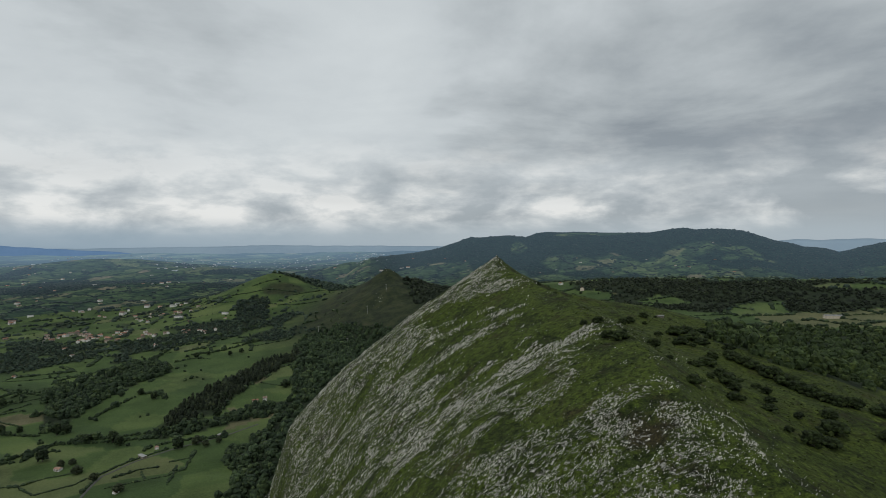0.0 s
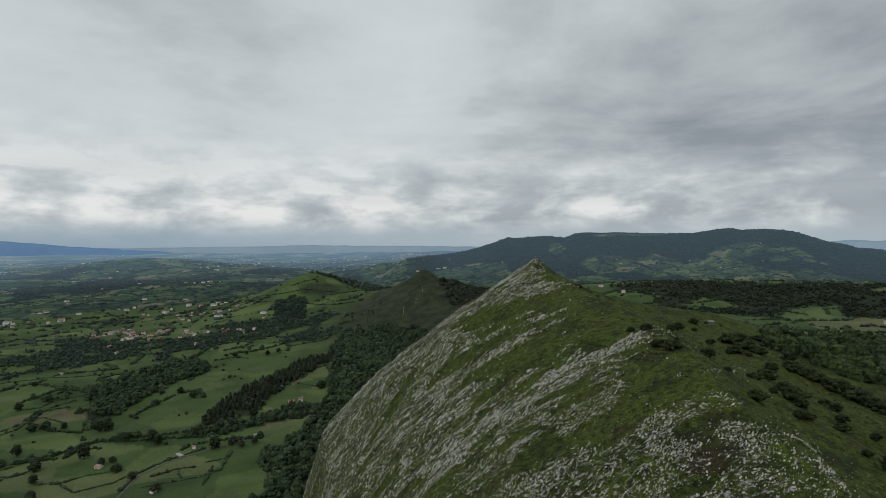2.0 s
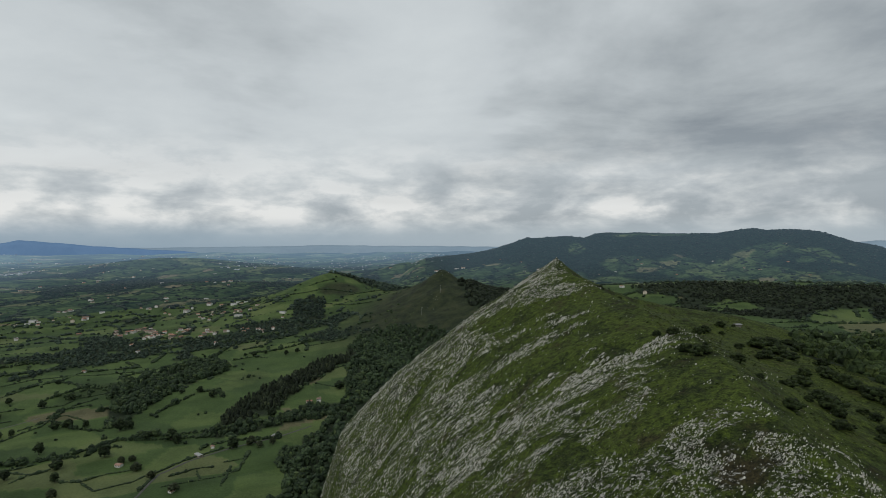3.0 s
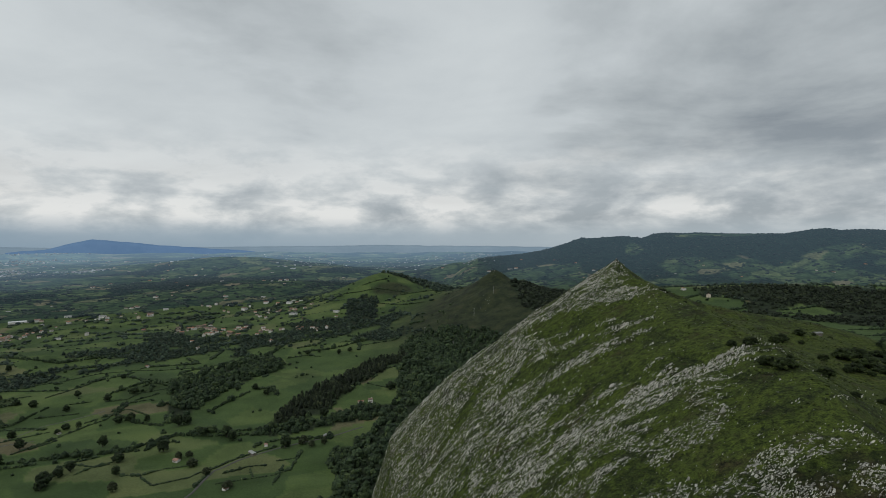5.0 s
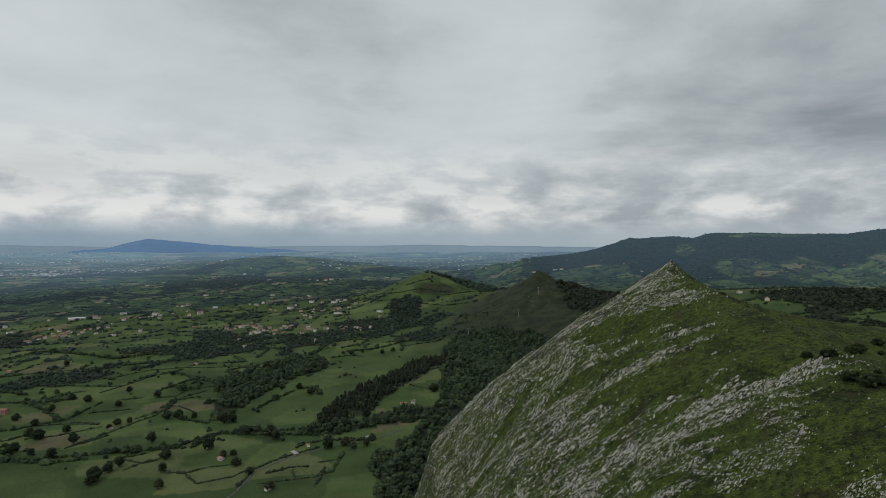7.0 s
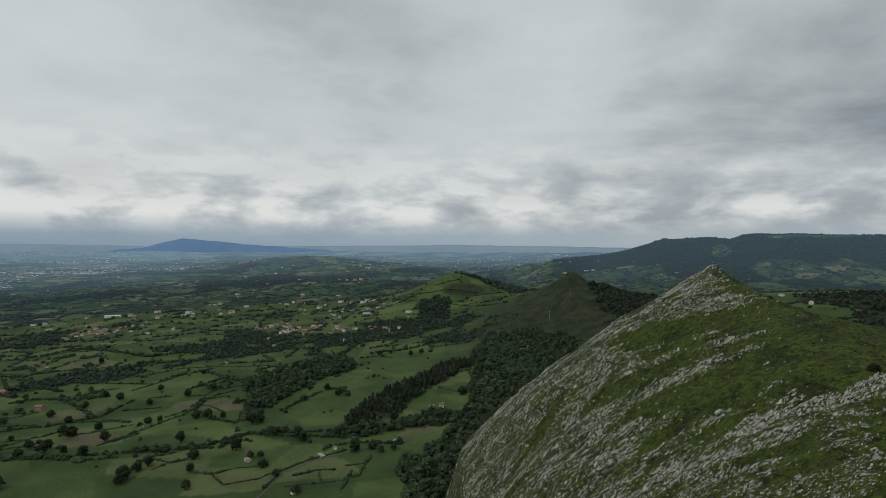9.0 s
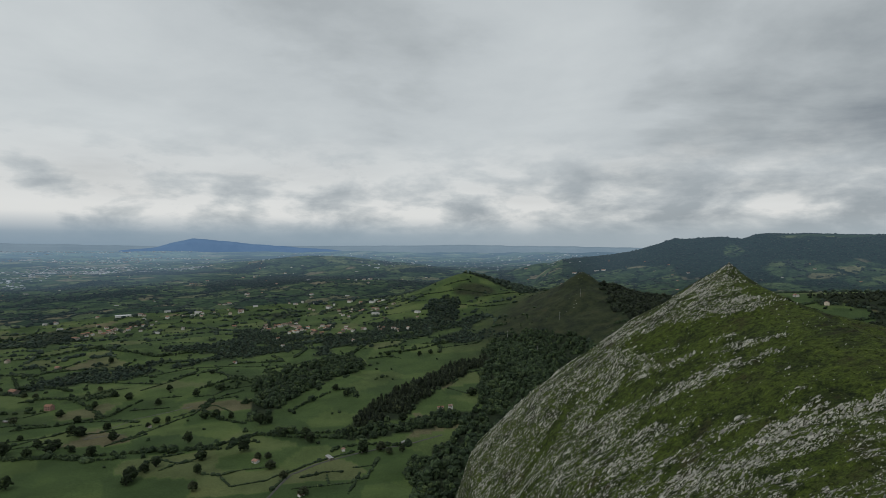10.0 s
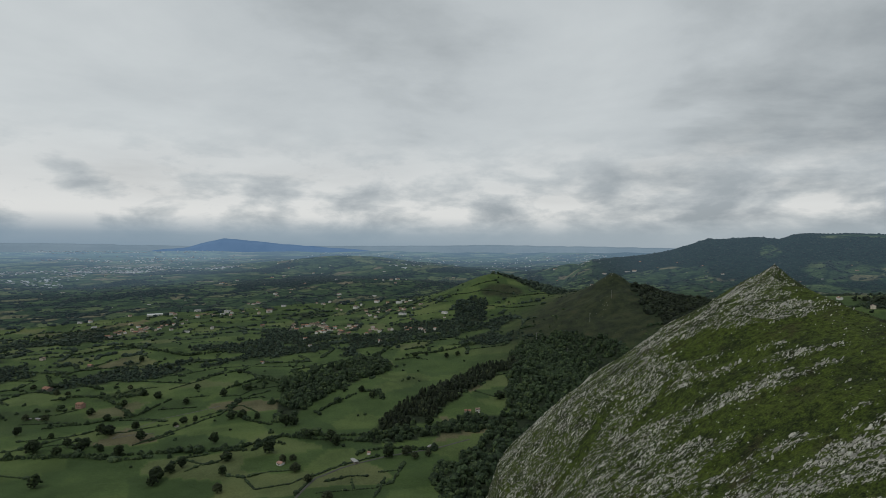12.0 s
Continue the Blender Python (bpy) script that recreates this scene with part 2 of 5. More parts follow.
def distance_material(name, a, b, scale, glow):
    """A plain backdrop kilometres away; its haze is painted as colour and glow."""
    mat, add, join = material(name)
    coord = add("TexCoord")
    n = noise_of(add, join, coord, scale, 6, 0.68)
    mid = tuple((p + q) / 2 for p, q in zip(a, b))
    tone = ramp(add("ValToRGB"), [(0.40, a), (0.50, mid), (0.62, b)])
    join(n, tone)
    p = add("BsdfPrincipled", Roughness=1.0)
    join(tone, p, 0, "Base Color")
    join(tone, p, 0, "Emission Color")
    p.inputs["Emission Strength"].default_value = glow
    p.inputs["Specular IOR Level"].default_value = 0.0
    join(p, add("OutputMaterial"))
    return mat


def town_material():
    """White and brown roofs kilometres away, with haze added as a blue glow."""
    mat, add, join = material("haze_glow_town_roofs")
    tone = ramp(add("ValToRGB"), [(0.0, (0.14, 0.12, 0.11)), (0.4, (0.26, 0.22, 0.20)), (0.75, (0.40, 0.39, 0.38)), (1.0, (0.72, 0.72, 0.72))])
    join(add("NewGeometry"), tone, "Random Per Island")
    p = add("BsdfPrincipled", Roughness=0.9)
    join(tone, p, 0, "Base Color")
    p.inputs["Emission Color"].default_value = HAZE_COLOUR
    p.inputs["Emission Strength"].default_value = 0.4
    join(p, add("OutputMaterial"))
    return mat


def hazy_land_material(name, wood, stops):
    """Backdrop fields and woods; kilometres of haze painted in as tint and glow."""
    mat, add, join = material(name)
    haze_glow = add("Attribute", attribute_name="haze_glow")
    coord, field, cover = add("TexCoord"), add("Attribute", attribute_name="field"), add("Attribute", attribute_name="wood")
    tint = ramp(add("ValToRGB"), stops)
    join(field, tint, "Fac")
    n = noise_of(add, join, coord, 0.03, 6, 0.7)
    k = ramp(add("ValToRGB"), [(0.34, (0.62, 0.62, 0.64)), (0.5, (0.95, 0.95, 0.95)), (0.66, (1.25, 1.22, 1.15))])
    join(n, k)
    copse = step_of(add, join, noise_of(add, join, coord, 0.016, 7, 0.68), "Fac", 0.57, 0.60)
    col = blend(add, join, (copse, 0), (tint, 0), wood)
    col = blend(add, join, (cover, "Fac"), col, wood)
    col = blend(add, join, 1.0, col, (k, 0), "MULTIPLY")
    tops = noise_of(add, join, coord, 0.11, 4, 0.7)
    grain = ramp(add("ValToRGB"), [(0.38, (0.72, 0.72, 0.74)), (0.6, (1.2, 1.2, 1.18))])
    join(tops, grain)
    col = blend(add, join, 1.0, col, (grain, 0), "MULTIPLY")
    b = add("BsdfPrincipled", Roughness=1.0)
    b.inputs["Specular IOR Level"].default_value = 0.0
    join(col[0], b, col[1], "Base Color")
    b.inputs["Emission Color"].default_value = HAZE_COLOUR
    join(haze_glow, b, "Fac", "Emission Strength")
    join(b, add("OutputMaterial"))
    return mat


MAT_GROUND = ground_material()
MAT_STONE = stone_material()
MAT_OAK = leaf_material("oak_leaves", (0.013, 0.024, 0.012), (0.042, 0.066, 0.028))
MAT_WILLOW = leaf_material("grey_willow_leaves", (0.030, 0.042, 0.020), (0.080, 0.100, 0.055))
MAT_PINE = leaf_material("plantation_leaves", (0.014, 0.022, 0.015), (0.040, 0.054, 0.032), 0.7)
MAT_SHRUB = leaf_material("shrub_leaves", (0.012, 0.021, 0.007), (0.044, 0.068, 0.020), 1.0)
# leaf colour cooled a little to paint in haze over the valley
MAT_WOODS = leaf_material("mixed_woodland_leaves", (0.014, 0.026, 0.016), (0.058, 0.090, 0.042), 0.35, 0.16)
# the same foliage without the haze tint, for the east slope
MAT_EAST_WOODS = leaf_material("east_woodland_leaves", (0.010, 0.019, 0.008), (0.054, 0.082, 0.028), 0.3, 0.14)
# bluer, paler leaves: distance haze painted into the base colour
MAT_HAZE_TINTED_WOODS = leaf_material("haze_tinted_woodland_leaves", (0.022, 0.038, 0.032), (0.058, 0.086, 0.062), 0.1, 0.35)
MAT_HAZE_GLOW_WOODS = leaf_material("haze_glow_leaves", (0.012, 0.022, 0.017), (0.032, 0.050, 0.036), 0.1, 0.35, 1.0)
MAT_BRACKEN = leaf_material("bracken_and_tussocks", (0.036, 0.050, 0.014), (0.074, 0.098, 0.024), 0.8, 0.4)
MAT_BARK = surface_material("bark", (0.075, 0.062, 0.050), 0.95, 2.0)
MAT_PALE_WOOD = surface_material("bleached_wood", (0.36, 0.35, 0.33), 0.9, 2.0)
MAT_WHITE = surface_material("white_render", (0.78, 0.76, 0.72), 0.85, 0.5, 0.3)
MAT_CREAM = surface_material("cream_render", (0.62, 0.55, 0.45), 0.85, 0.5, 0.3)
MAT_RUBBLE = surface_material("rubble_wall", (0.27, 0.24, 0.20), 0.92, 1.5, 0.5, 0.6)
MAT_TILE = surface_material("clay_roof_tiles", (0.34, 0.175, 0.115), 0.85, 0.9, 0.45, 0.7)
MAT_OLD_TILE = surface_material("weathered_roof_tiles", (0.24, 0.165, 0.13), 0.9, 0.9, 0.45, 0.7)
MAT_SHEET = surface_material("grey_roof_sheets", (0.30, 0.30, 0.29), 0.6, 0.6, 0.3)
MAT_PANE = surface_material("dark_window_glass", (0.03, 0.035, 0.04), 0.15, 1.0, 0.2, 0.05)
MAT_TIMBER = surface_material("brown_painted_wood", (0.10, 0.055, 0.03), 0.6, 2.0)
MAT_ROAD = surface_material("worn_lane", (0.10, 0.10, 0.09), 0.95, 0.3, 0.35)
# blue and pale tones are painted haze, and the hills glow with it
MAT_HAZE_BLUE_HILL = distance_material("hazy_mountain", (0.066, 0.115, 0.192), (0.076, 0.128, 0.208), 0.004, 1.0)
MAT_HAZE_PALE_HILL = distance_material("hazy_far_hills", (0.135, 0.182, 0.225), (0.15, 0.198, 0.24), 0.003, 0.8)
MAT_TOWN = town_material()
MAT_MIDDLE = hazy_land_material("hazy_hills_and_fields", (0.018, 0.032, 0.024), [(0.0, (0.034, 0.055, 0.034)), (0.3, (0.046, 0.073, 0.038)), (0.6, (0.066, 0.098, 0.047)), (0.86, (0.096, 0.124, 0.060)), (0.95, (0.130, 0.130, 0.078)), (1.0, (0.17, 0.15, 0.10))])


# ---- terrain: one height for every place -----------------------------------
def lattice(ix, iy, seed):
    n = (ix.astype(np.int64) * 374761393 + iy.astype(np.int64) * 668265263 + seed * 974634777) & 0xFFFFFFFF
    n = ((n ^ (n >> 13)) * 1274126177) & 0xFFFFFFFF
    return ((n ^ (n >> 16)) & 0xFFFF) / 65535.0


def value_noise(x, y, seed=0):
    fx, fy = np.floor(x), np.floor(y)
    u, v = x - fx, y - fy
    u, v = u * u * (3 - 2 * u), v * v * (3 - 2 * v)
    a, b = lattice(fx, fy, seed), lattice(fx + 1, fy, seed)
    c, d = lattice(fx, fy + 1, seed), lattice(fx + 1, fy + 1, seed)
    return (a + (b - a) * u) * (1 - v) + (c + (d - c) * u) * v - 0.5


def fractal(x, y, size, octaves=4, seed=0, gain=0.5):
    total, amp = np.zeros_like(x, dtype=float), 1.0
    for o in range(octaves):
        total += amp * value_noise(x / size + 17.3 * o, y / size - 9.1 * o, seed + o)
        size, amp = size / 2.03, amp * gain
    return total


def smooth(e0, e1, v):
    k = np.clip((v - e0) / (e1 - e0), 0, 1)
    return k * k * (3 - 2 * k)


def glide(v, xs, ys):
    """Rounded interpolation through a few stations."""
    w = 0.12 * (max(xs) - min(xs)) / len(xs)
    return sum(np.interp(v + s * w, xs, ys) for s in (-2, -1, 0, 1, 2)) / 5


# the crest of the limestone ridge: northing, easting, height
CREST_Y = (-200, 60, 130, 170, 215, 255, 295, 340, 400, 450, 482, 508, 540, 600, 700, 850)
CREST_X = (190, 141, 106, 92, 81, 86, 86, 78, 66, 48, 36, 48, 51, 53, 71, 95)
CREST_Z = (101, 135, 157, 167, 180, 188, 190, 196, 202, 213, 212, 219, 219, 178, 126, 94)
# how far the west face and the east slope have dropped at these distances from the crest
WEST_D, WEST_DROP = (0, 15, 35, 70, 120, 165, 185, 205, 260, 400, 900), (0, 3, 12, 34, 77, 128, 191, 194, 196, 200, 204)
EAST_D, EAST_DROP = (0, 8, 20, 60, 130, 240, 400, 700), (0, 5, 12, 26, 39, 73, 93, 119)

# rounded hills: easting, northing, top, half-widths along and across, turn, sharpness
HILLS = (
    (-455, 1600, 160, 148, 160, 20, 1.6),
    (-128, 1350, 165, 128, 265, 25, 1.25),
    (-126, 1352, 173, 22, 30, 25, 1.6),
    (-88, 1362, 146, 40, 60, 25, 2.0),
    (-1640, 2880, 168, 420, 260, 10, 2.2),
    (-1250, 2750, 138, 420, 260, 0, 2.0),
    (-434, 2846, 152, 130, 120, 0, 2.0),
    (487, 1230, 160, 430, 150, -8, 2.2),
    (900, 1150, 158, 420, 170, -5, 2.0),
    (-1000, 2000, 108, 500, 300, 0, 2.0),
)
# skyline of the far wooded range: bearing in degrees east of north, height
RANGE_B = (-12, -9, -4.6, -3.2, -1.9, -0.5, 0.9, 2.0, 2.8, 3.6, 5.0, 6.3, 8.0, 8.5, 9.0, 10.1, 11.2, 13.2, 15.8, 19.3, 20.3, 21.2, 22.3, 23.1, 24.9, 26.3, 27.1, 28.2, 29.3, 30.5, 31.3, 32.9, 33.8, 34.4, 35.5, 36.9, 44, 60)
RANGE_Z = (120, 150, 182, 190, 199, 214, 236, 255, 268, 264, 270, 274, 265, 273, 284, 288, 286, 286, 281, 280, 288, 295, 300, 291, 294, 288, 280, 260, 240, 227, 213, 206, 190, 197, 213, 230, 290, 280)


def terrain(x, y):
    x, y = np.asarray(x, float), np.asarray(y, float)
    r = np.hypot(x, y)
    bearing = np.degrees(np.arctan2(x, y))
    # open country: low fields in the west, a higher shelf in the east
    west = 21 + 0.045 * np.clip(y - 640, 0, 1400) - 0.013 * np.clip(-x - 400, 0, 1500)
    east = 118 - 0.02 * np.clip(y - 700, 0, 900)
    divide = np.interp(y, (0, 500, 900, 1350, 2000), (150, 60, -30, -120, -60))
    side = smooth(-60, 260, x - divide) * smooth(3600, 1200, y)
    z = west + (east - west) * side
    plain = 60 + 131 * np.clip((r - 2000) / 2900, 0, 1.2) ** 1.1
    z = z + (np.maximum(plain, z * 0 + 60) - z) * smooth(1500, 2700, r)
    z += 14 * fractal(x, y, 520, 3, 5) * smooth(700, 1300, r) * smooth(5200, 2500, r)
    z += 5 * fractal(x, y, 160, 3, 8) * smooth(500, 900, r)
    # hills
    for hx, hy, top, sa, sb, turn, sharp in HILLS:
        c, s = math.cos(math.radians(turn)), math.sin(math.radians(turn))
        dx, dy = x - hx, y - hy
        d = np.sqrt(((dx * c + dy * s) / sa) ** 2 + ((-dx * s + dy * c) / sb) ** 2)
        k = np.exp(-0.9 * d ** sharp)
        z = z + np.maximum(top - z, 0) * k
    # crags and terraces of the second hill
    z = z + (7 * fractal(x, y, 70, 4, 27, 0.6) + 3.0 * np.abs(fractal(x, y, 26, 3, 29))) * np.exp(-(((x + 125) / 120) ** 2 + ((y - 1290) / 200) ** 2) ** 1.5)
    # the far range
    rise = np.interp(bearing, RANGE_B, RANGE_Z) * smooth(-13, -7, bearing)
    across = np.exp(-np.abs((r - 2850) / np.where(r < 2850, 520, 900)) ** 2.0)
    z = z + np.maximum(rise - z, 0) * across + 22 * fractal(x, y, 330, 4, 21) * across * smooth(0.1, 0.5, across) * smooth(1.0, 0.8, across)
    # the limestone ridge
    cx, cz = glide(y, CREST_Y, CREST_X), glide(y, CREST_Y, CREST_Z)
    d = x - cx
    drop = np.where(d < 0, np.interp(-d, WEST_D, WEST_DROP), np.interp(d, EAST_D, EAST_DROP))
    peak = np.exp(-((y - 508) / 45) ** 2)
    drop = drop + peak * np.minimum(np.abs(d), 42) * np.where(d < 0, 0.28, 0.16) * smooth(190, 70, np.abs(d))
    tip = 3.0 * np.clip(1 - np.hypot((x - 46) / 14, (y - 508) / 18), 0, 1)
    ridge = cz - drop + tip
    ridge += 3.0 * fractal(x + 0.4 * y, y, 46, 4, 31) * smooth(4, 40, np.abs(d))
    k = smooth(-25, 25, ridge - z)
    z = z * (1 - k) + ridge * k
    return z


# bands of bare limestone, as lines on the plan: from, to, half-width
PEAK_ROCKS = ((45, 507, 37, 452, 8), (34, 496, 32, 421, 10.4), (22, 476, 25, 423, 8.3), (9, 452, 16, 431, 7.2), (16, 464, -14, 446, 6.1), (-4, 442, -38, 446, 6.4), (-39, 463, -67, 454, 6.3), (-72, 460, -104, 467, 6.5), (-103, 464, -122, 458, 9.3), (54, 358, 33, 377, 2.2), (33, 378, 27, 378, 3.4), (50, 350, 30, 357, 3.2), (30, 357, 12, 362, 4.0), (12, 363, -3, 364, 4.4), (-3, 363, -31, 380, 3.4), (5, 403, -44, 438, 2.6), (8, 386, -14, 403, 2.8))
FACE_ROCKS = ((-26, 409, -47, 402, 5), (-37, 434, -57, 436, 5), (5, 333, -15, 340, 5.4), (-15, 340, -33, 346, 5.6), (-15, 323, -40, 346, 4.5), (34, 387, 23, 396, 2), (37, 311, 24, 314, 2.8), (42, 305, 25, 293, 4.1), (38, 289, 11, 291, 4.3), (13, 314, 7, 314, 2.8), (57, 289, 47, 285, 3.9), (60, 277, 52, 282, 2.7), (57, 311, 42, 316, 1.2), (52, 257, 44, 249, 4.9), (44, 248, 35, 250, 3.8), (20, 269, 12, 274, 2.9), (-64, 433, -80, 409, 5), (-45, 392, -56, 361, 6.4), (-73, 428, -87, 410, 5.5))
KNOLL_ROCKS = ((73, 293, 48, 288, 4.3), (53, 258, 47, 241, 4.1), (46, 243, 30, 249, 4.6), (48, 304, 34, 297, 4.4), (63, 239, 57, 239, 1.2), (77, 235, 71, 236, 1), (67, 215, 62, 212, 2.5), (56, 215, 48, 214, 1.9), (58, 207, 52, 206, 2.4), (60, 192, 50, 190, 4), (50, 204, 42, 203, 2.4), (75, 200, 76, 194, 1.8), (76, 191, 75, 178, 3), (94, 206, 103, 209, 1.4), (103, 209, 97, 186, 1.1), (99, 193, 91, 172, 2.3))
LOWER_ROCKS = ((69, 177, 62, 172, 2.9), (58, 181, 53, 176, 2.9), (40, 193, 32, 193, 4.6), (35, 209, 25, 199, 4.7), (73, 167, 76, 163, 1.6), (88, 182, 88, 186, 2), (88, 169, 90, 164, 1), (5, 341, -12, 346, 4.2), (-2, 331, -15, 329, 4.1), (14, 319, 4, 291, 3), (-8, 312, -26, 311, 4.7), (-27, 328, -39, 325, 4.1))
# strips of closed turf between them
TURF = ((37, 407, 17, 408, 3.7), (17, 408, -5, 415, 3.3), (10, 371, -13, 383, 3.0), (34, 324, 14, 327, 7.1), (3, 310, -6, 306, 3.1), (20, 276, 28, 275, 2.1), (39, 270, 28, 271, 2.4), (49, 387, 57, 323, 9.3), (21, 239, 13, 215, 4.1), (11, 338, -9, 358, 3.0), (39, 233, 49, 230, 4.1), (28, 344, 5, 354, 2.5), (78, 259, 51, 236, 3.7), (88, 253, 72, 226, 4.9))


def along_lines(x, y, lines):
    """Closeness to a set of lines, 1 on them."""
    best = np.zeros(x.shape)
    for ax, ay, bx, by, w in lines:
        vx, vy = bx - ax, by - ay
        t = np.clip(((x - ax) * vx + (y - ay) * vy) / (vx * vx + vy * vy), 0, 1)
        best = np.maximum(best, np.exp(-((x - ax - t * vx) ** 2 + (y - ay - t * vy) ** 2) / (1.35 * w) ** 2))
    return best


# bare limestone: how much of it shows at a place, 0 to 1; the beds run up the west face
def outcrop(x, y):
    x, y = np.asarray(x, float), np.asarray(y, float)
    share = np.zeros(x.shape)
    on = (y > 100) & (y < 640) & (x > -190) & (x < 150)
    if not on.any():
        return share
    x, y = x[on], y[on]
    d = x - glide(y, CREST_Y, CREST_X)
    across = y - np.interp(d, (-200, -150, -105, -50, -10, 20), (-60, -34, 0, -38, -66, -70)) * smooth(290, 400, y)
    beds = fractal(d / 3.0, across, 11, 3, 51, 0.6) + 0.5 * fractal(d, across, 20, 3, 61)
    wx, wy = x + 5 * fractal(x, y, 12, 3, 63), y + 5 * fractal(x, y, 12, 3, 64)
    bare = np.maximum.reduce([along_lines(wx, wy, lines) for lines in (PEAK_ROCKS, FACE_ROCKS, KNOLL_ROCKS, LOWER_ROCKS)])
    face = smooth(-18, -90, d)
    bound = np.maximum(bare, smooth(22, -12, d)) * smooth(-215, -180, d) * smooth(100, 130, y) * smooth(620, 560, y)
    score = 0.80 * beds + 0.72 * bare + 0.3 * along_lines(wx, wy, PEAK_ROCKS[:9]) - 0.45 * along_lines(wx, wy, TURF) * (1 - 0.5 * face) + 0.30 * face + 0.20 * smooth(300, 215, y) * smooth(20, -10, d) + 0.2 * smooth(-105, -155, d) - 0.20
    share[on] = smooth(-0.10, 0.30, score) * bound
    return share


def ground_height(x, y):
    """The country with the jagged relief of its outcrops."""
    o = outcrop(x, y)
    x, y = np.asarray(x, float), np.asarray(y, float)
    return terrain(x, y) + o * (0.2 + 1.9 * np.abs(fractal(x, y, 6, 3, 71, 0.6)))


def inside(x, y, polygon):
    x, y = np.asarray(x, float), np.asarray(y, float)
    hit = np.zeros(x.shape, bool)
    for (ax, ay), (bx, by) in zip(polygon, polygon[1:] + polygon[:1]):
        if ay != by:
            hit ^= ((ay > y) != (by > y)) & (x < (bx - ax) * (y - ay) / (by - ay) + ax)
    return hit


# woods with a shape of their own, as outlines on the plan
WOODS = {
    "plantation": ((-340, 711), (-320, 679), (-304, 692), (-280, 727), (-278, 798), (-268, 890), (-241, 958), (-236, 1012), (-264, 997), (-293, 969), (-313, 895), (-333, 797), (-343, 751)),
    "meadow": ((-454, 670), (-438, 694), (-450, 749), (-446, 800), (-445, 862), (-434, 934), (-476, 998), (-514, 987), (-537, 932), (-541, 856), (-534, 797), (-499, 731)),
    "farm": ((-333, 636), (-271, 670), (-202, 715), (-188, 755), (-202, 775), (-238, 732), (-294, 692), (-334, 658)),
    "cliff": ((-185, 470), (-190, 542), (-204, 598), (-207, 657), (-192, 710), (-193, 763), (-210, 840), (-225, 900), (-256, 1019), (-247, 1080), (-187, 1060), (-120, 900), (-90, 760), (-90, 640), (-130, 560), (-140, 480)),
    "strip": ((-201, 545), (-215, 581), (-230, 617), (-221, 629), (-209, 612), (-192, 565)),
    "green_hill": ((-464, 1302), (-499, 1418), (-476, 1454), (-425, 1431), (-381, 1307), (-389, 1234)),
    "east": ((190, 428), (185, 380), (191, 356), (197, 334), (216, 343), (240, 345), (330, 375), (520, 540), (640, 760), (560, 765), (450, 770), (330, 700), (255, 570), (212, 480)),
    "shelf": ((260, 985), (330, 1110), (420, 1150), (700, 1160), (1300, 1150), (1250, 1010), (900, 1040), (640, 1065), (480, 1000), (380, 955)),
    "shelf_farms": ((340, 1010), (400, 960), (445, 935), (500, 1010), (580, 1005), (545, 930), (600, 925), (760, 960), (900, 1050), (640, 1075), (480, 1010), (420, 1030)),
    "shelf_west": ((259, 1223), (340, 1234), (449, 1220), (524, 1168), (465, 1040), (418, 1075), (362, 1103), (311, 1133), (275, 1170)),
    "hill_foot": ((-262, 1010), (-264, 1100), (-205, 1150), (-120, 1085), (-60, 1010), (-60, 900), (-130, 880), (-205, 930)),
    "hill_back": ((-100, 1300), (-60, 1380), (40, 1300), (50, 1120), (-20, 1090), (-60, 1150), (-70, 1250)),
    "green_hill_back": ((-462, 1608), (-440, 1630), (-330, 1660), (-220, 1500), (-240, 1440), (-340, 1545), (-420, 1590)),
}


# meadows cut into the woods of the range: easting, northing, half-widths
RANGE_FIELDS = ((480, 2280, 90, 110), (640, 2240, 95, 110), (330, 2560, 45, 90), (965, 2275, 95, 62), (1109, 2205, 85, 38), (1090, 2128, 95, 24), (822, 2100, 110, 80), (1389, 1921, 80, 50), (700, 2665, 190, 55), (-40, 2330, 120, 90))


def field_cells(x, y, size=(72, 50), turn=0.45):
    """The field a place lies in: a number for each, the distance to its edge, and a number for that edge."""
    x, y = np.asarray(x, float), np.asarray(y, float)
    x, y = x + 26 * fractal(x, y, 120, 2, 3), y + 26 * fractal(x, y, 120, 2, 4)
    c, s = math.cos(turn), math.sin(turn)
    u, v = (x * c + y * s) / size[0], (-x * s + y * c) / size[1]
    iu, iv = np.floor(u), np.floor(v)
    best = np.full(x.shape, 1e9)
    second, name, other = best.copy(), np.zeros(x.shape), np.zeros(x.shape)
    for du in (-1, 0, 1):
        for dv in (-1, 0, 1):
            cu, cv = iu + du, iv + dv
            d = np.hypot((u - cu - 0.1 - 0.8 * lattice(cu, cv, 11)) * size[0], (v - cv - 0.1 - 0.8 * lattice(cu, cv, 12)) * size[1])
            tag = lattice(cu, cv, 29)
            near = d < best
            second = np.where(near, best, np.minimum(second, d))
            other = np.where(near, name, np.where(d <= second, tag, other))
            name, best = np.where(near, tag, name), np.minimum(best, d)
    return name, (second - best) / 2, (name * 7.31 + other * 7.31) % 1.0


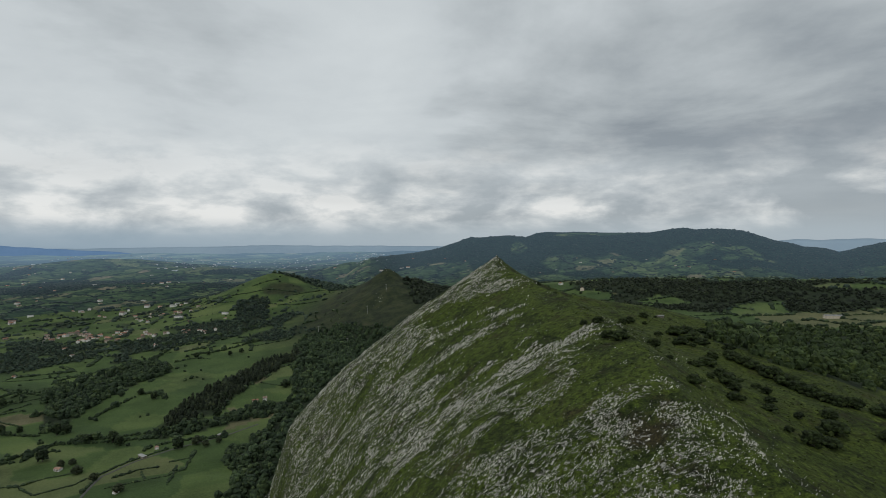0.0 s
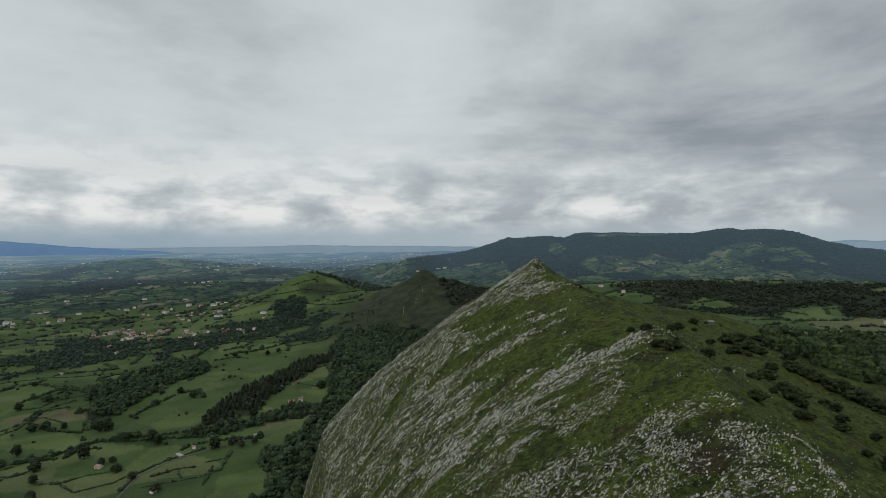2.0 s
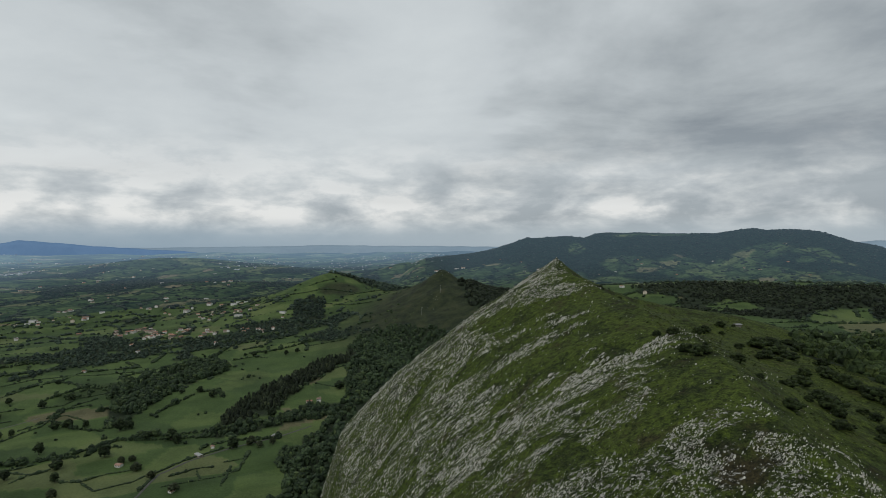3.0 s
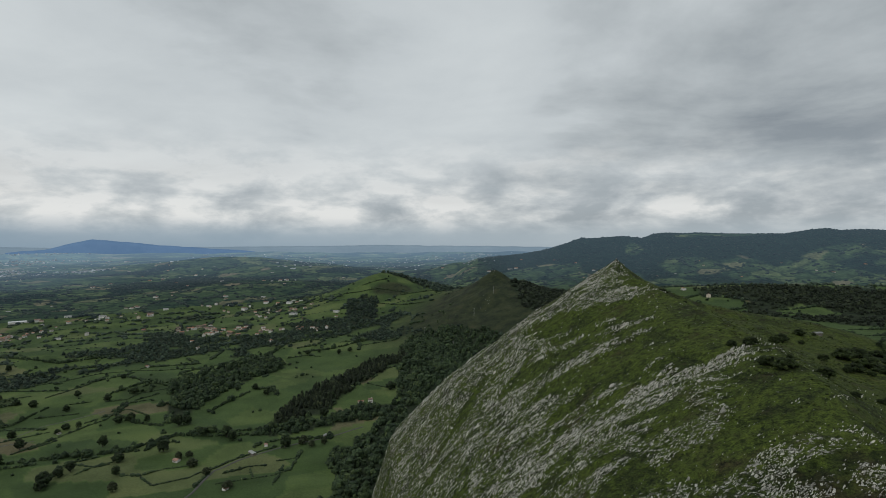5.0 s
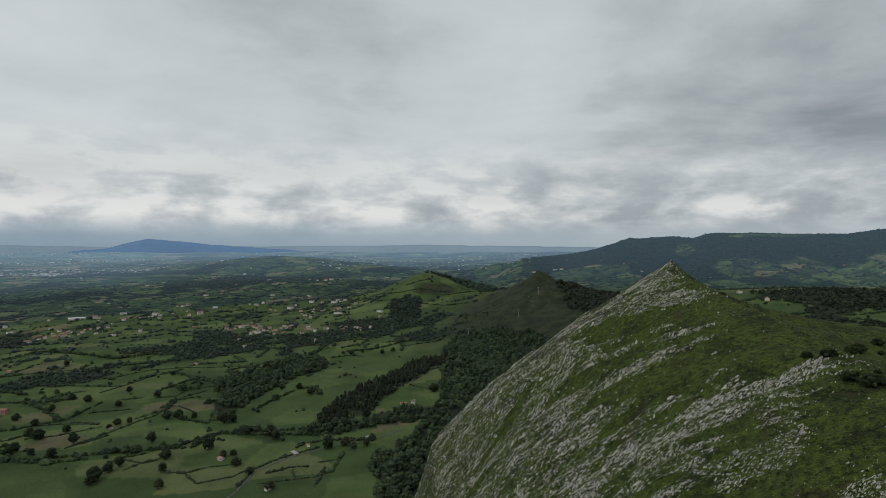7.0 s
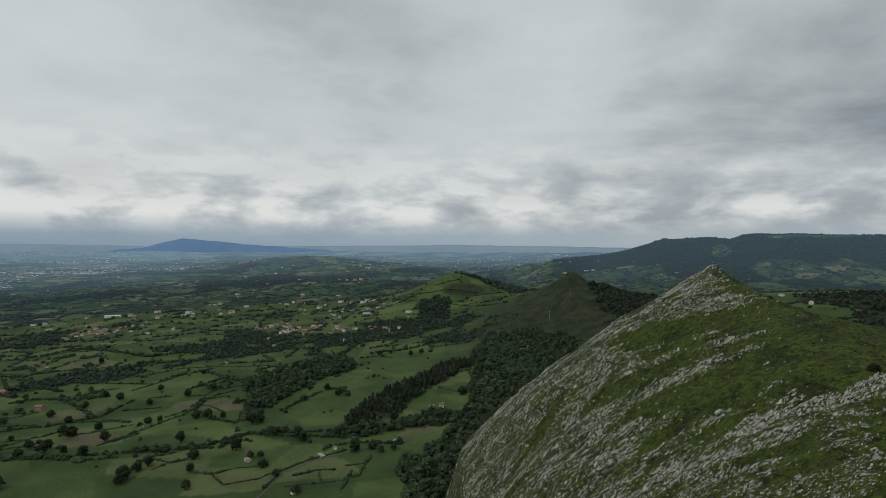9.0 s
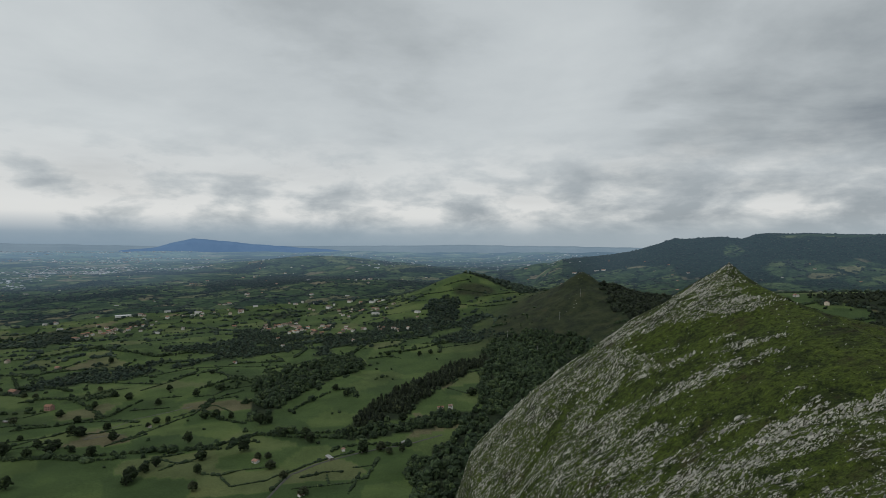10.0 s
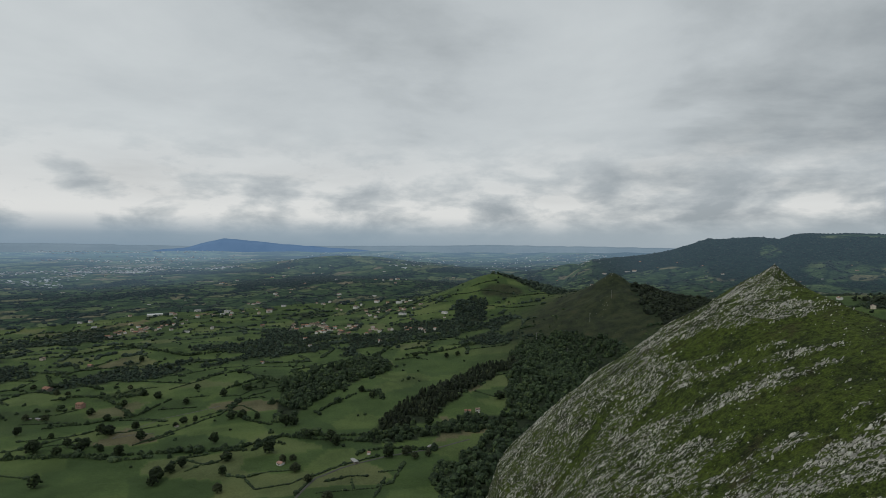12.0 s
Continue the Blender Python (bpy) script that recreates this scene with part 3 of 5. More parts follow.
def wooded(x, y):
    """Cover of trees, 0 to 1."""
    x, y = np.asarray(x, float), np.asarray(y, float)
    r, bearing = np.hypot(x, y), np.degrees(np.arctan2(x, y))
    # belts of trees drawn out to the north-north-east
    along, over = 0.35 * x + 0.94 * y, 0.94 * x - 0.35 * y
    loose = fractal(over, along / 2.1, 130, 5, 91, 0.6)
    cover = smooth(0.0, 0.06, loose - 0.19 + 0.03 * smooth(1500, 2200, r) + 0.30 * np.exp(-(((x + 430) / 230) ** 2 + ((y - 1240) / 190) ** 2)) - 0.10 * np.exp(-(((x + 1600) / 420) ** 2 + ((y - 2750) / 300) ** 2))) * smooth(850, 1120, r)
    hilly = smooth(2050, 2200, r) * smooth(-9, -5, bearing)
    wx, wy = x + 60 * fractal(x, y, 130, 3, 93), y + 60 * fractal(x, y, 130, 3, 94)
    slope = hilly * smooth(-0.05, 0.05, fractal(x, y, 210, 4, 97) - 0.12 + 0.7 * smooth(2230, 2560, r))
    for clear_x, clear_y, sa, sb in RANGE_FIELDS:
        slope *= smooth(0.85, 1.1, np.hypot((wx - clear_x) / sa, (wy - clear_y) / sb))
    cover = np.where(hilly > 0.5, slope, cover)
    for clear_x, clear_y, sa, sb in ((-440, 1500, 112, 92), (-120, 1290, 150, 210), (-380, 1000, 90, 110), (480, 1260, 200, 40), (540, 850, 130, 60), (-690, 1200, 120, 60), (-1130, 1095, 80, 70), (-680, 1400, 70, 60), (480, 1230, 260, 50)):
        cover = cover * smooth(0.7, 1.3, np.hypot((wx - clear_x) / sa, (wy - clear_y) / sb))
    for key, outline in WOODS.items():
        full = inside(x + 16 * fractal(x, y, 34, 3, 203), y + 16 * fractal(x, y, 34, 3, 204), outline)
        if key == "shelf":
            full = full & (fractal(x, y, 95, 2, 201) > -0.10)
        cover = np.maximum(cover, full)
    return cover


# ---- the ground: one sheet to the horizon -----------------------------------
def raw_mesh(name, verts, faces, mat, flat=False):
    """A mesh object from arrays of places and of faces with equal corners."""
    me = bpy.data.meshes.new(name)
    corners = faces.shape[1]
    me.vertices.add(len(verts)), me.loops.add(faces.size), me.polygons.add(len(faces))
    me.vertices.foreach_set("co", np.ascontiguousarray(verts, dtype=np.float32).ravel())
    me.loops.foreach_set("vertex_index", np.ascontiguousarray(faces, dtype=np.int32).ravel())
    me.polygons.foreach_set("loop_start", np.arange(0, faces.size, corners, dtype=np.int32))
    me.polygons.foreach_set("use_smooth", np.full(len(faces), not flat))
    me.update(calc_edges=True)
    me.materials.append(mat)
    return new(name, me)


def sheet(name, xs, ys, zs, closed, mat):
    """A mesh from a grid of places, rows by columns."""
    rows, cols = xs.shape
    idx = np.arange(rows * cols).reshape(rows, cols)
    nxt = np.roll(idx, -1, 1) if closed else idx[:, 1:]
    cur = idx if closed else idx[:, :-1]
    quads = np.stack([cur[:-1], nxt[:-1], nxt[1:], cur[1:]], -1).reshape(-1, 4)
    return raw_mesh(name, np.stack([xs, ys, zs], -1).reshape(-1, 3), quads, mat)


def mark(ob, name, values):
    ob.data.attributes.new(name, "FLOAT", "POINT").data.foreach_set("value", np.ravel(values).astype(np.float32))


def polar(radii):
    az = np.radians(np.concatenate([np.arange(-64, 44, 0.22), np.arange(44, 296, 3.0)]))[::-1]
    a, r = np.meshgrid(az, radii)
    return HUB[0] + r * np.sin(a), HUB[1] + r * np.cos(a)


HUB, EDGE = (-6.0, 42.0), 3350.0
GX, GY = polar(np.concatenate([[0.02, 20, 45, 65, 80], np.geomspace(90, 600, 300, endpoint=False), np.geomspace(600, EDGE, 150)]))
ground = sheet("ground", GX, GY, ground_height(GX, GY), True, MAT_GROUND)
tagged(ground, "green pasture country with a limestone ridge and wooded hills", "ground", kind="structure")
name_of, edge_of, _ = field_cells(GX, GY)
ridge_side = GX - glide(GY, CREST_Y, CREST_X)
rough = smooth(-230, -190, ridge_side) * smooth(330, 250, ridge_side) * smooth(780, 640, GY)
hay = inside(GX, GY, ((440, 790), (720, 790), (780, 960), (480, 925)))
knob = np.hypot((GX + 448) / 150, (GY - 1560) / 160) < 1
mark(ground, "field", np.where(hay, 0.962, np.where(knob, field_cells(GX, GY, (58, 26), -0.5)[0] * 0.8, name_of)))
mark(ground, "wood", wooded(GX, GY))
mark(ground, "rock", outcrop(GX, GY))
mark(ground, "rough", rough)
heathy = np.clip(1.5 * np.exp(-(((GX + 130) / 185) ** 2 + ((GY - 1250) / 270) ** 2) ** 1.5), 0, 1)
bracken_patch = smooth(1.15, 0.8, np.hypot((GX + 392 + 30 * fractal(GX, GY, 40, 3, 5)) / 55, (GY - 1487) / 42))
mark(ground, "bare", np.maximum(heathy, bracken_patch))


def haze_glow_at(x, y):
    """Haze glow painted on a place: more far off and over the western plain."""
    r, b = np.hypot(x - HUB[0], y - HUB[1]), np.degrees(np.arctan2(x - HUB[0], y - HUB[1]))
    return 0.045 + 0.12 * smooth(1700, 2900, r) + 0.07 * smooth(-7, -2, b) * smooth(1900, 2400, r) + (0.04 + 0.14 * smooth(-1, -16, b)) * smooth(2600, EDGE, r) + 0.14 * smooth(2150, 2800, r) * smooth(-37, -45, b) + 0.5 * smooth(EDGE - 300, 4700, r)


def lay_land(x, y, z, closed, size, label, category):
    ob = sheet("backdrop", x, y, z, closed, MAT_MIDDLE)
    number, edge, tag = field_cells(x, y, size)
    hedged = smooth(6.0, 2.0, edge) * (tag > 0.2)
    # the third mark drives the emission that paints the haze
    mark(ob, "field", number), mark(ob, "wood", np.maximum(wooded(x, y), 0.85 * hedged)), mark(ob, "haze_glow", haze_glow_at(x, y))
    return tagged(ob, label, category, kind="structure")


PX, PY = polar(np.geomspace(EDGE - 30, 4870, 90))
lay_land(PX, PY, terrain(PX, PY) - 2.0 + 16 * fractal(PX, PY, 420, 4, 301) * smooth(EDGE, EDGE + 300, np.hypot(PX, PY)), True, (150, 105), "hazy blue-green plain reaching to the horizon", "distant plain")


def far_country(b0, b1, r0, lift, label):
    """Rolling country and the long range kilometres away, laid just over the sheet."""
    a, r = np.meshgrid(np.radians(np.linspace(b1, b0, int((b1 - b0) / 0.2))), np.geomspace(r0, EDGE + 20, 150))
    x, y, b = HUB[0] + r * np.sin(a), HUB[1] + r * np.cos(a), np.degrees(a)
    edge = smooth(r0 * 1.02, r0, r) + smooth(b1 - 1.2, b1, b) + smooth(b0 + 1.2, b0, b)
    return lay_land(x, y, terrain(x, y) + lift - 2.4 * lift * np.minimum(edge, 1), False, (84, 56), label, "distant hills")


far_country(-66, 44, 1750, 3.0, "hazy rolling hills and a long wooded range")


# ---- distant mountains ------------------------------------------------------
def far_hill(label, mat, radius, bearings, heights, deep=120):
    """A hill on the horizon: stations of bearing and height, with a back slope."""
    b = np.linspace(bearings[0], bearings[-1], 160)
    h = np.interp(b, bearings, heights) + 5 * fractal(b * 9, b * 0, 9, 4, 7) * np.interp(b, (bearings[0], bearings[0] + 2, bearings[-1] - 2, bearings[-1]), (0, 1, 1, 0))
    rows = []
    for off, k in ((-deep, 0.0), (-deep * 0.6, 0.45), (-deep * 0.3, 0.8), (0, 1.0), (deep * 0.2, 0.0)):
        rows.append((HUB[0] + (radius + off) * np.sin(np.radians(b)), HUB[1] + (radius + off) * np.cos(np.radians(b)), 120 + (h - 120) * k))
    xs, ys, zs = (np.array([row[k] for row in rows]) for k in range(3))
    return tagged(sheet("backdrop", xs[:, ::-1], ys[:, ::-1], zs[:, ::-1], False, mat), label, "distant mountain", kind="structure")


far_hill("long blue mountain in the haze", MAT_HAZE_BLUE_HILL, 4800, (-47, -44.5, -42.3, -41.2, -40, -37, -34, -31.5, -28), (196, 208, 262, 282, 276, 250, 230, 216, 198))
far_hill("pale haze-blue hills far beyond the plain", MAT_HAZE_PALE_HILL, 4840, (-64, -56, -50, -44, -36, -28, -22, -17, -12, -6, -2, 2), (225, 240, 232, 222, 226, 232, 238, 246, 240, 236, 230, 222))
far_hill("pale haze-blue hills behind the wooded range", MAT_HAZE_PALE_HILL, 4840, (28, 31, 33, 36, 40), (228, 262, 252, 262, 240))


# ---- woods, hedges and trees ------------------------------------------------
def ico(level):
    bm = bmesh.new()
    bmesh.ops.create_icosphere(bm, subdivisions=level, radius=1.0)
    bm.verts.index_update()
    v = np.array([p.co[:] for p in bm.verts])
    f = np.array([[q.index for q in p.verts] for p in bm.faces])
    bm.free()
    return v, f


ICO = {n: ico(n) for n in (1, 2)}
rng = np.random.default_rng(7)


def tufted(clumps, sprays, level=1, heart=1):
    """A crown of several clumps heaped on one another, with sprays round it."""
    vs, fs, at = [], [], 0
    for k in range(clumps):
        a, h = rng.uniform(0, 6.283), rng.uniform(0, 1)
        far = 0.62 * math.sqrt(max(0.0, 1 - h ** 1.6)) * rng.uniform(0.5, 1.0) if k else 0.0
        v, f = ICO[level if k else heart]
        s = rng.uniform(0.26, 0.46) if k else (0.62 if heart == 1 else 0.80)
        vs.append(v * (1 + rng.uniform(-0.25, 0.25, len(v)))[:, None] * (s, s, s * 0.85) + (far * math.cos(a), far * math.sin(a), -0.2 + 0.85 * h if k else 0.1))
        fs.append(f + at)
        at += len(v)
    v, f = np.concatenate(vs), np.concatenate(fs)
    pick = rng.integers(0, len(v), sprays)
    t = rng.normal(size=(sprays, 2, 3))
    t *= rng.uniform(0.06, 0.15, (sprays, 1, 1)) / np.linalg.norm(t, axis=2)[..., None]
    p = v[pick] * rng.uniform(1.0, 1.1, sprays)[:, None]
    extra = np.stack([p + t[:, 0], p + t[:, 1], p - t[:, 0]], 1).reshape(-1, 3)
    return np.concatenate([v, extra]), np.concatenate([f, len(v) + np.arange(sprays * 3).reshape(-1, 3)])


CROWN_NEAR = [tufted(11, 110) for _ in range(14)]
CROWN_WOOD = [tufted(6, 24) for _ in range(16)]
CROWN_MID = [tufted(4, 16) for _ in range(14)]
CROWN_FAR = [(v * (1 + rng.uniform(-0.28, 0.28, len(v)))[:, None] * (1, 1, 0.8), f) for v, f in [ICO[1]] * 10]
SPIRES = [(v * (0.85, 0.85, 1.45) + (0, 0, 0.3), f) for v, f in [tufted(7, 26) for _ in range(12)]]


def mass(name, places, sizes, kinds, mat, label, category, tall=1.0, sink=0.25, kind="stuff"):
    """Many plants that nobody could count, as one mesh."""
    places, sizes = np.asarray(places), np.asarray(sizes)
    vs, fs, own, at = [], [], [], 0
    pick, turn = rng.integers(0, len(kinds), len(places)), rng.uniform(0, 6.283, len(places))
    wide = rng.uniform(0.85, 1.2, len(places))
    for k, (v, f) in enumerate(kinds):
        m = np.nonzero(pick == k)[0]
        if len(m):
            c, s = np.cos(turn[m])[:, None], np.sin(turn[m])[:, None]
            w = (sizes[m] * wide[m])[:, None]
            x = (v[:, 0] * c - v[:, 1] * s) * w + places[m, 0][:, None]
            y = (v[:, 0] * s + v[:, 1] * c) * w + places[m, 1][:, None]
            z = (v[:, 2] + 0.45 - sink) * sizes[m][:, None] * tall + places[m, 2][:, None]
            vs.append(np.stack([x, y, z], -1).reshape(-1, 3))
            own.append(np.repeat(rng.uniform(0.05, 1.0, len(m)), len(v)))
            fs.append((f[None] + (np.arange(len(m)) * len(v))[:, None, None]).reshape(-1, 3) + at)
            at += len(m) * len(v)
    ob = raw_mesh(name, np.concatenate(vs), np.concatenate(fs), mat, flat=True)
    mark(ob, "plant", np.concatenate(own))
    return tagged(ob, label, category, kind=kind)


def scatter(x0, x1, y0, y1, step, jitter=0.45):
    gx, gy = np.meshgrid(np.arange(x0, x1, step), np.arange(y0, y1, step))
    gx, gy = gx.ravel(), gy.ravel()
    return gx + rng.uniform(-jitter, jitter, len(gx)) * step, gy + rng.uniform(-jitter, jitter, len(gy)) * step


def in_view(x, y):
    b = np.degrees(np.arctan2(x - HUB[0], y - HUB[1]))
    return (b > -63) & (b < 43)


def on_ground(x, y):
    return np.stack([x, y, ground_height(x, y)], -1)


def wood(outline, step, size, kinds, mat, label, tall=1.0, south=-9e9, north=9e9):
    xs, ys = [p[0] for p in outline], [p[1] for p in outline]
    x, y = scatter(min(xs) - 12, max(xs) + 12, min(ys) - 12, max(ys) + 12, step)
    keep = inside(x + 16 * fractal(x, y, 34, 3, 203), y + 16 * fractal(x, y, 34, 3, 204), outline) & (y > south) & (y <= north) & (wooded(x, y) > 0.5)
    keep &= fractal(x, y, 26, 2, 207) > -0.33
    x, y = x[keep], y[keep]
    return mass("woodland", on_ground(x, y), size * rng.uniform(0.6, 1.35, len(x)) * (1 + 0.5 * fractal(x, y, 40, 2, 209)), kinds, mat, label, "woodland", tall)


wood(WOODS["plantation"], 5.6, 3.6, SPIRES, MAT_PINE, "dense dark plantation of tall slender trees", 1.15)
wood(WOODS["meadow"], 7.5, 6.0, CROWN_WOOD, MAT_WOODS, "rounded broadleaf wood beside a large meadow", 1.25)
wood(WOODS["farm"], 7.0, 5.2, CROWN_WOOD, MAT_WOODS, "belt of broadleaf trees below the white farm", 1.2)
wood(WOODS["cliff"], 9.0, 6.0, CROWN_WOOD, MAT_WOODS, "dark broadleaf wood at the foot of the cliff", 1.2)
wood(WOODS["strip"], 5.5, 4.0, CROWN_NEAR, MAT_WOODS, "narrow strip of shrubs and trees between two meadows")
wood(WOODS["east"], 11.5, 6.3, CROWN_NEAR, MAT_EAST_WOODS, "broadleaf wood on the gentle east slope", 1.2, north=470)
wood(WOODS["east"], 11.5, 6.4, CROWN_WOOD, MAT_EAST_WOODS, "broadleaf wood farther down the east slope", 1.2, south=470)
wood(WOODS["shelf"], 8.8, 4.6, CROWN_MID, MAT_PINE, "dark wooded rise beyond the pasture")
wood(WOODS["shelf_west"], 8.5, 4.8, CROWN_MID, MAT_PINE, "dark wood behind the grassy saddle")
wood(WOODS["green_hill"], 8, 5.0, CROWN_WOOD, MAT_HAZE_TINTED_WOODS, "dark grove on the flank of the green hill")
wood(WOODS["green_hill_back"], 10, 6.5, CROWN_WOOD, MAT_HAZE_TINTED_WOODS, "tall trees along the back of the green hill")
wood(WOODS["shelf_farms"], 9.0, 4.6, CROWN_MID, MAT_PINE, "dark broadleaf belts among the eastern fields")
wood(WOODS["hill_foot"], 9, 5.6, CROWN_WOOD, MAT_WOODS, "dark wood climbing the foot of the second hill", 1.2)
wood(WOODS["hill_back"], 9, 6.5, CROWN_WOOD, MAT_PINE, "dark trees behind the second summit")

# the open country: hedges along the fields, trees in them, loose woods
drawn = list(WOODS.values())
x, y = scatter(-2400, 1900, 560, 1500, 7.4)
r = np.hypot(x, y)
keep = in_view(x, y) & (r > 720) & (r < 1500) & (wooded(x, y) > rng.uniform(0.25, 0.9, len(x)))
for outline in drawn:
    keep &= ~inside(x, y, outline)
keep &= ~((np.abs(x - glide(y, CREST_Y, CREST_X) - 40) < 190) & (y < 760))
x, y = x[keep], y[keep]
near = np.hypot(x, y) < 1050
grow = 3.8 * rng.uniform(0.6, 1.5, len(x))
mass("woodland", on_ground(x, y)[near], grow[near], CROWN_WOOD, MAT_WOODS, "loose broadleaf woods among the fields", "woodland")
mass("woodland", on_ground(x, y)[~near], grow[~near], CROWN_MID, MAT_HAZE_TINTED_WOODS, "loose broadleaf woods on the far side of the valley", "woodland")
x, y = scatter(-3000, 2600, 600, 3250, 12.5)
r = np.hypot(x, y)
keep = in_view(x, y) & (r > 1500) & (r < 3250) & (wooded(x, y) > rng.uniform(0.3, 0.95, len(x))) & ~((x > -150) & (r < 2150) & (x < 500))
for outline in drawn:
    keep &= ~inside(x, y, outline)
x, y = x[keep], y[keep]
near = np.hypot(x - HUB[0], y - HUB[1]) < 1750
grow = 3.9 * np.exp(rng.normal(0, 0.3, len(x))) * np.where((x > -300) & (y > 1900), 0.78, 1.0)
mass("woodland", on_ground(x, y)[near], grow[near], CROWN_FAR, MAT_HAZE_TINTED_WOODS, "distant woods on the hills and in the valley", "woodland")
x, y, grow = x[~near], y[~near], grow[~near]


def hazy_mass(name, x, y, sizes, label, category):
    """Far trees with haze painted into their leaves as a glow."""
    ob = mass(name, on_ground(x, y) + (0, 0, 2.5), sizes, CROWN_FAR, MAT_HAZE_GLOW_WOODS, label, category, 0.9)
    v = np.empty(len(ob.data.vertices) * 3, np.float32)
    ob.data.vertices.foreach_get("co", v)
    mark(ob, "haze_glow", haze_glow_at(v[0::3], v[1::3]))
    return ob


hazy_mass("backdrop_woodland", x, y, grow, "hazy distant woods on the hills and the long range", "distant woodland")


def hedge_belt(r0, r1, step, width, size, kinds, mat, label):
    x, y = scatter(-2500, 1900, 300, r1, step)
    r = np.hypot(x, y)
    keep = in_view(x, y) & (r > r0) & (r < r1)
    x, y = x[keep], y[keep]
    _, edge, tag = field_cells(x, y)
    side = x - glide(y, CREST_Y, CREST_X)
    gap = fractal(x, y, 34, 2, 133)
    keep = (edge < width) & (tag > 0.16) & (gap > -0.22) & ~((side > -200) & (side < 330) & (y < 760)) & (wooded(x, y) < 0.5) & ~((y < 800) & (x > -760 - 0.3 * (y - 500)))
    keep &= ~((np.hypot((x + 448) / 110, (y - 1560) / 130) < 1) | (np.hypot((x + 120) / 150, (y - 1290) / 210) < 1))
    for clear in (((-445, 690), (-345, 690), (-300, 980), (-425, 1000)), ((-305, 715), (-200, 715), (-200, 900), (-255, 900))):
        keep &= ~inside(x, y, clear)
    x, y, tag, gap = x[keep], y[keep], tag[keep], gap[keep]
    grow = np.where(rng.uniform(0, 1, len(x)) < 0.08 + 0.28 * (tag > 0.5) + 0.3 * (gap > 0.2), rng.uniform(1.4, 2.8, len(x)), rng.uniform(0.5, 1.0, len(x)))
    # far hedges carry the painted haze glow too
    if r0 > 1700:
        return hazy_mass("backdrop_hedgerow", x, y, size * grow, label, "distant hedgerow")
    return mass("hedgerow", on_ground(x, y), size * grow, kinds, mat, label, "hedgerow")


hedge_belt(700, 1250, 2.4, 1.4, 1.6, CROWN_FAR, MAT_WOODS, "bushy hedgerows with scattered trees between small fields")
hedge_belt(1250, 1750, 4.6, 1.9, 2.3, CROWN_FAR, MAT_HAZE_TINTED_WOODS, "distant hedgerows between small fields")
hedge_belt(1750, 2650, 6.2, 2.4, 2.6, CROWN_FAR, MAT_HAZE_GLOW_WOODS, "hazy distant hedgerows between small fields")

x, y = scatter(-2300, 1500, 500, 2200, 26.0, 0.5)
r = np.hypot(x, y)
side = x - glide(y, CREST_Y, CREST_X)
keep = in_view(x, y) & (r > 700) & (r < 2200) & (rng.uniform(0, 1, len(x)) < 0.10 + 0.5 * np.clip(fractal(x, y, 90, 2, 181), 0, 1)) & (wooded(x, y) < 0.3) & (np.hypot((x + 120) / 170, (y - 1290) / 240) > 1) & ~((side > -200) & (side < 330) & (y < 760))
x, y = x[keep], y[keep]
mass("scattered_trees", on_ground(x, y), rng.uniform(2.2, 5.2, len(x)), CROWN_MID, MAT_WOODS, "single trees dotted over the far fields", "trees")

# bracken and grass tussocks on the ridge
x, y = scatter(-120, 230, 110, 560, 2.1)
d = x - glide(y, CREST_Y, CREST_X)
thick = fractal(x, y, 30, 3, 151)
keep = (d > -170) & (d < 150) & (rng.uniform(0, 1, len(x)) < 0.16 + 1.1 * np.clip(thick, 0, 0.4)) & (outcrop(x, y) < 0.75)
x, y = x[keep], y[keep]
mass("bracken", on_ground(x, y), rng.uniform(0.22, 0.6, len(x)), CROWN_FAR, MAT_BRACKEN, "bracken and rough grass tussocks on the ridge", "bracken", 0.9, 0.1)

# gorse and scrub on the second summit
x, y = scatter(-330, 60, 1000, 1420, 6.5)
keep = (np.hypot((x + 130) / 170, (y - 1240) / 240) < 1) & (rng.uniform(0, 1, len(x)) < 0.05 + 2.2 * fractal(x + 0.3 * y, y, 75, 3, 161) + 0.5 * smooth(-130, -40, x) * smooth(1240, 1120, y)) & (wooded(x, y) < 0.5)
x, y = x[keep], y[keep]
mass("scrub", on_ground(x, y), np.clip(np.exp(rng.normal(0.35, 0.55, len(x))), 0.6, 4.5), CROWN_MID, MAT_WOODS, "dark gorse and scrub on the steep second hill", "scrub", 0.8)


# ---- limestone blocks on the ridge ------------------------------------------
def block(level, cuts, jitter):
    """An angular boulder: a ball cut by random planes."""
    v, f = ICO[level]
    v = v.copy()
    n = rng.normal(size=(cuts, 3))
    n /= np.linalg.norm(n, axis=1)[:, None]
    for k in n:
        over = np.maximum(v @ k - rng.uniform(0.3, 0.62), 0)
        v -= over[:, None] * k
    return v * (1 + rng.uniform(-jitter, jitter, len(v)))[:, None], f


BLOCKS = [block(1, 6, 0.30) for _ in range(16)]
BOULDERS = [block(2, 14, 0.04) for _ in range(8)]


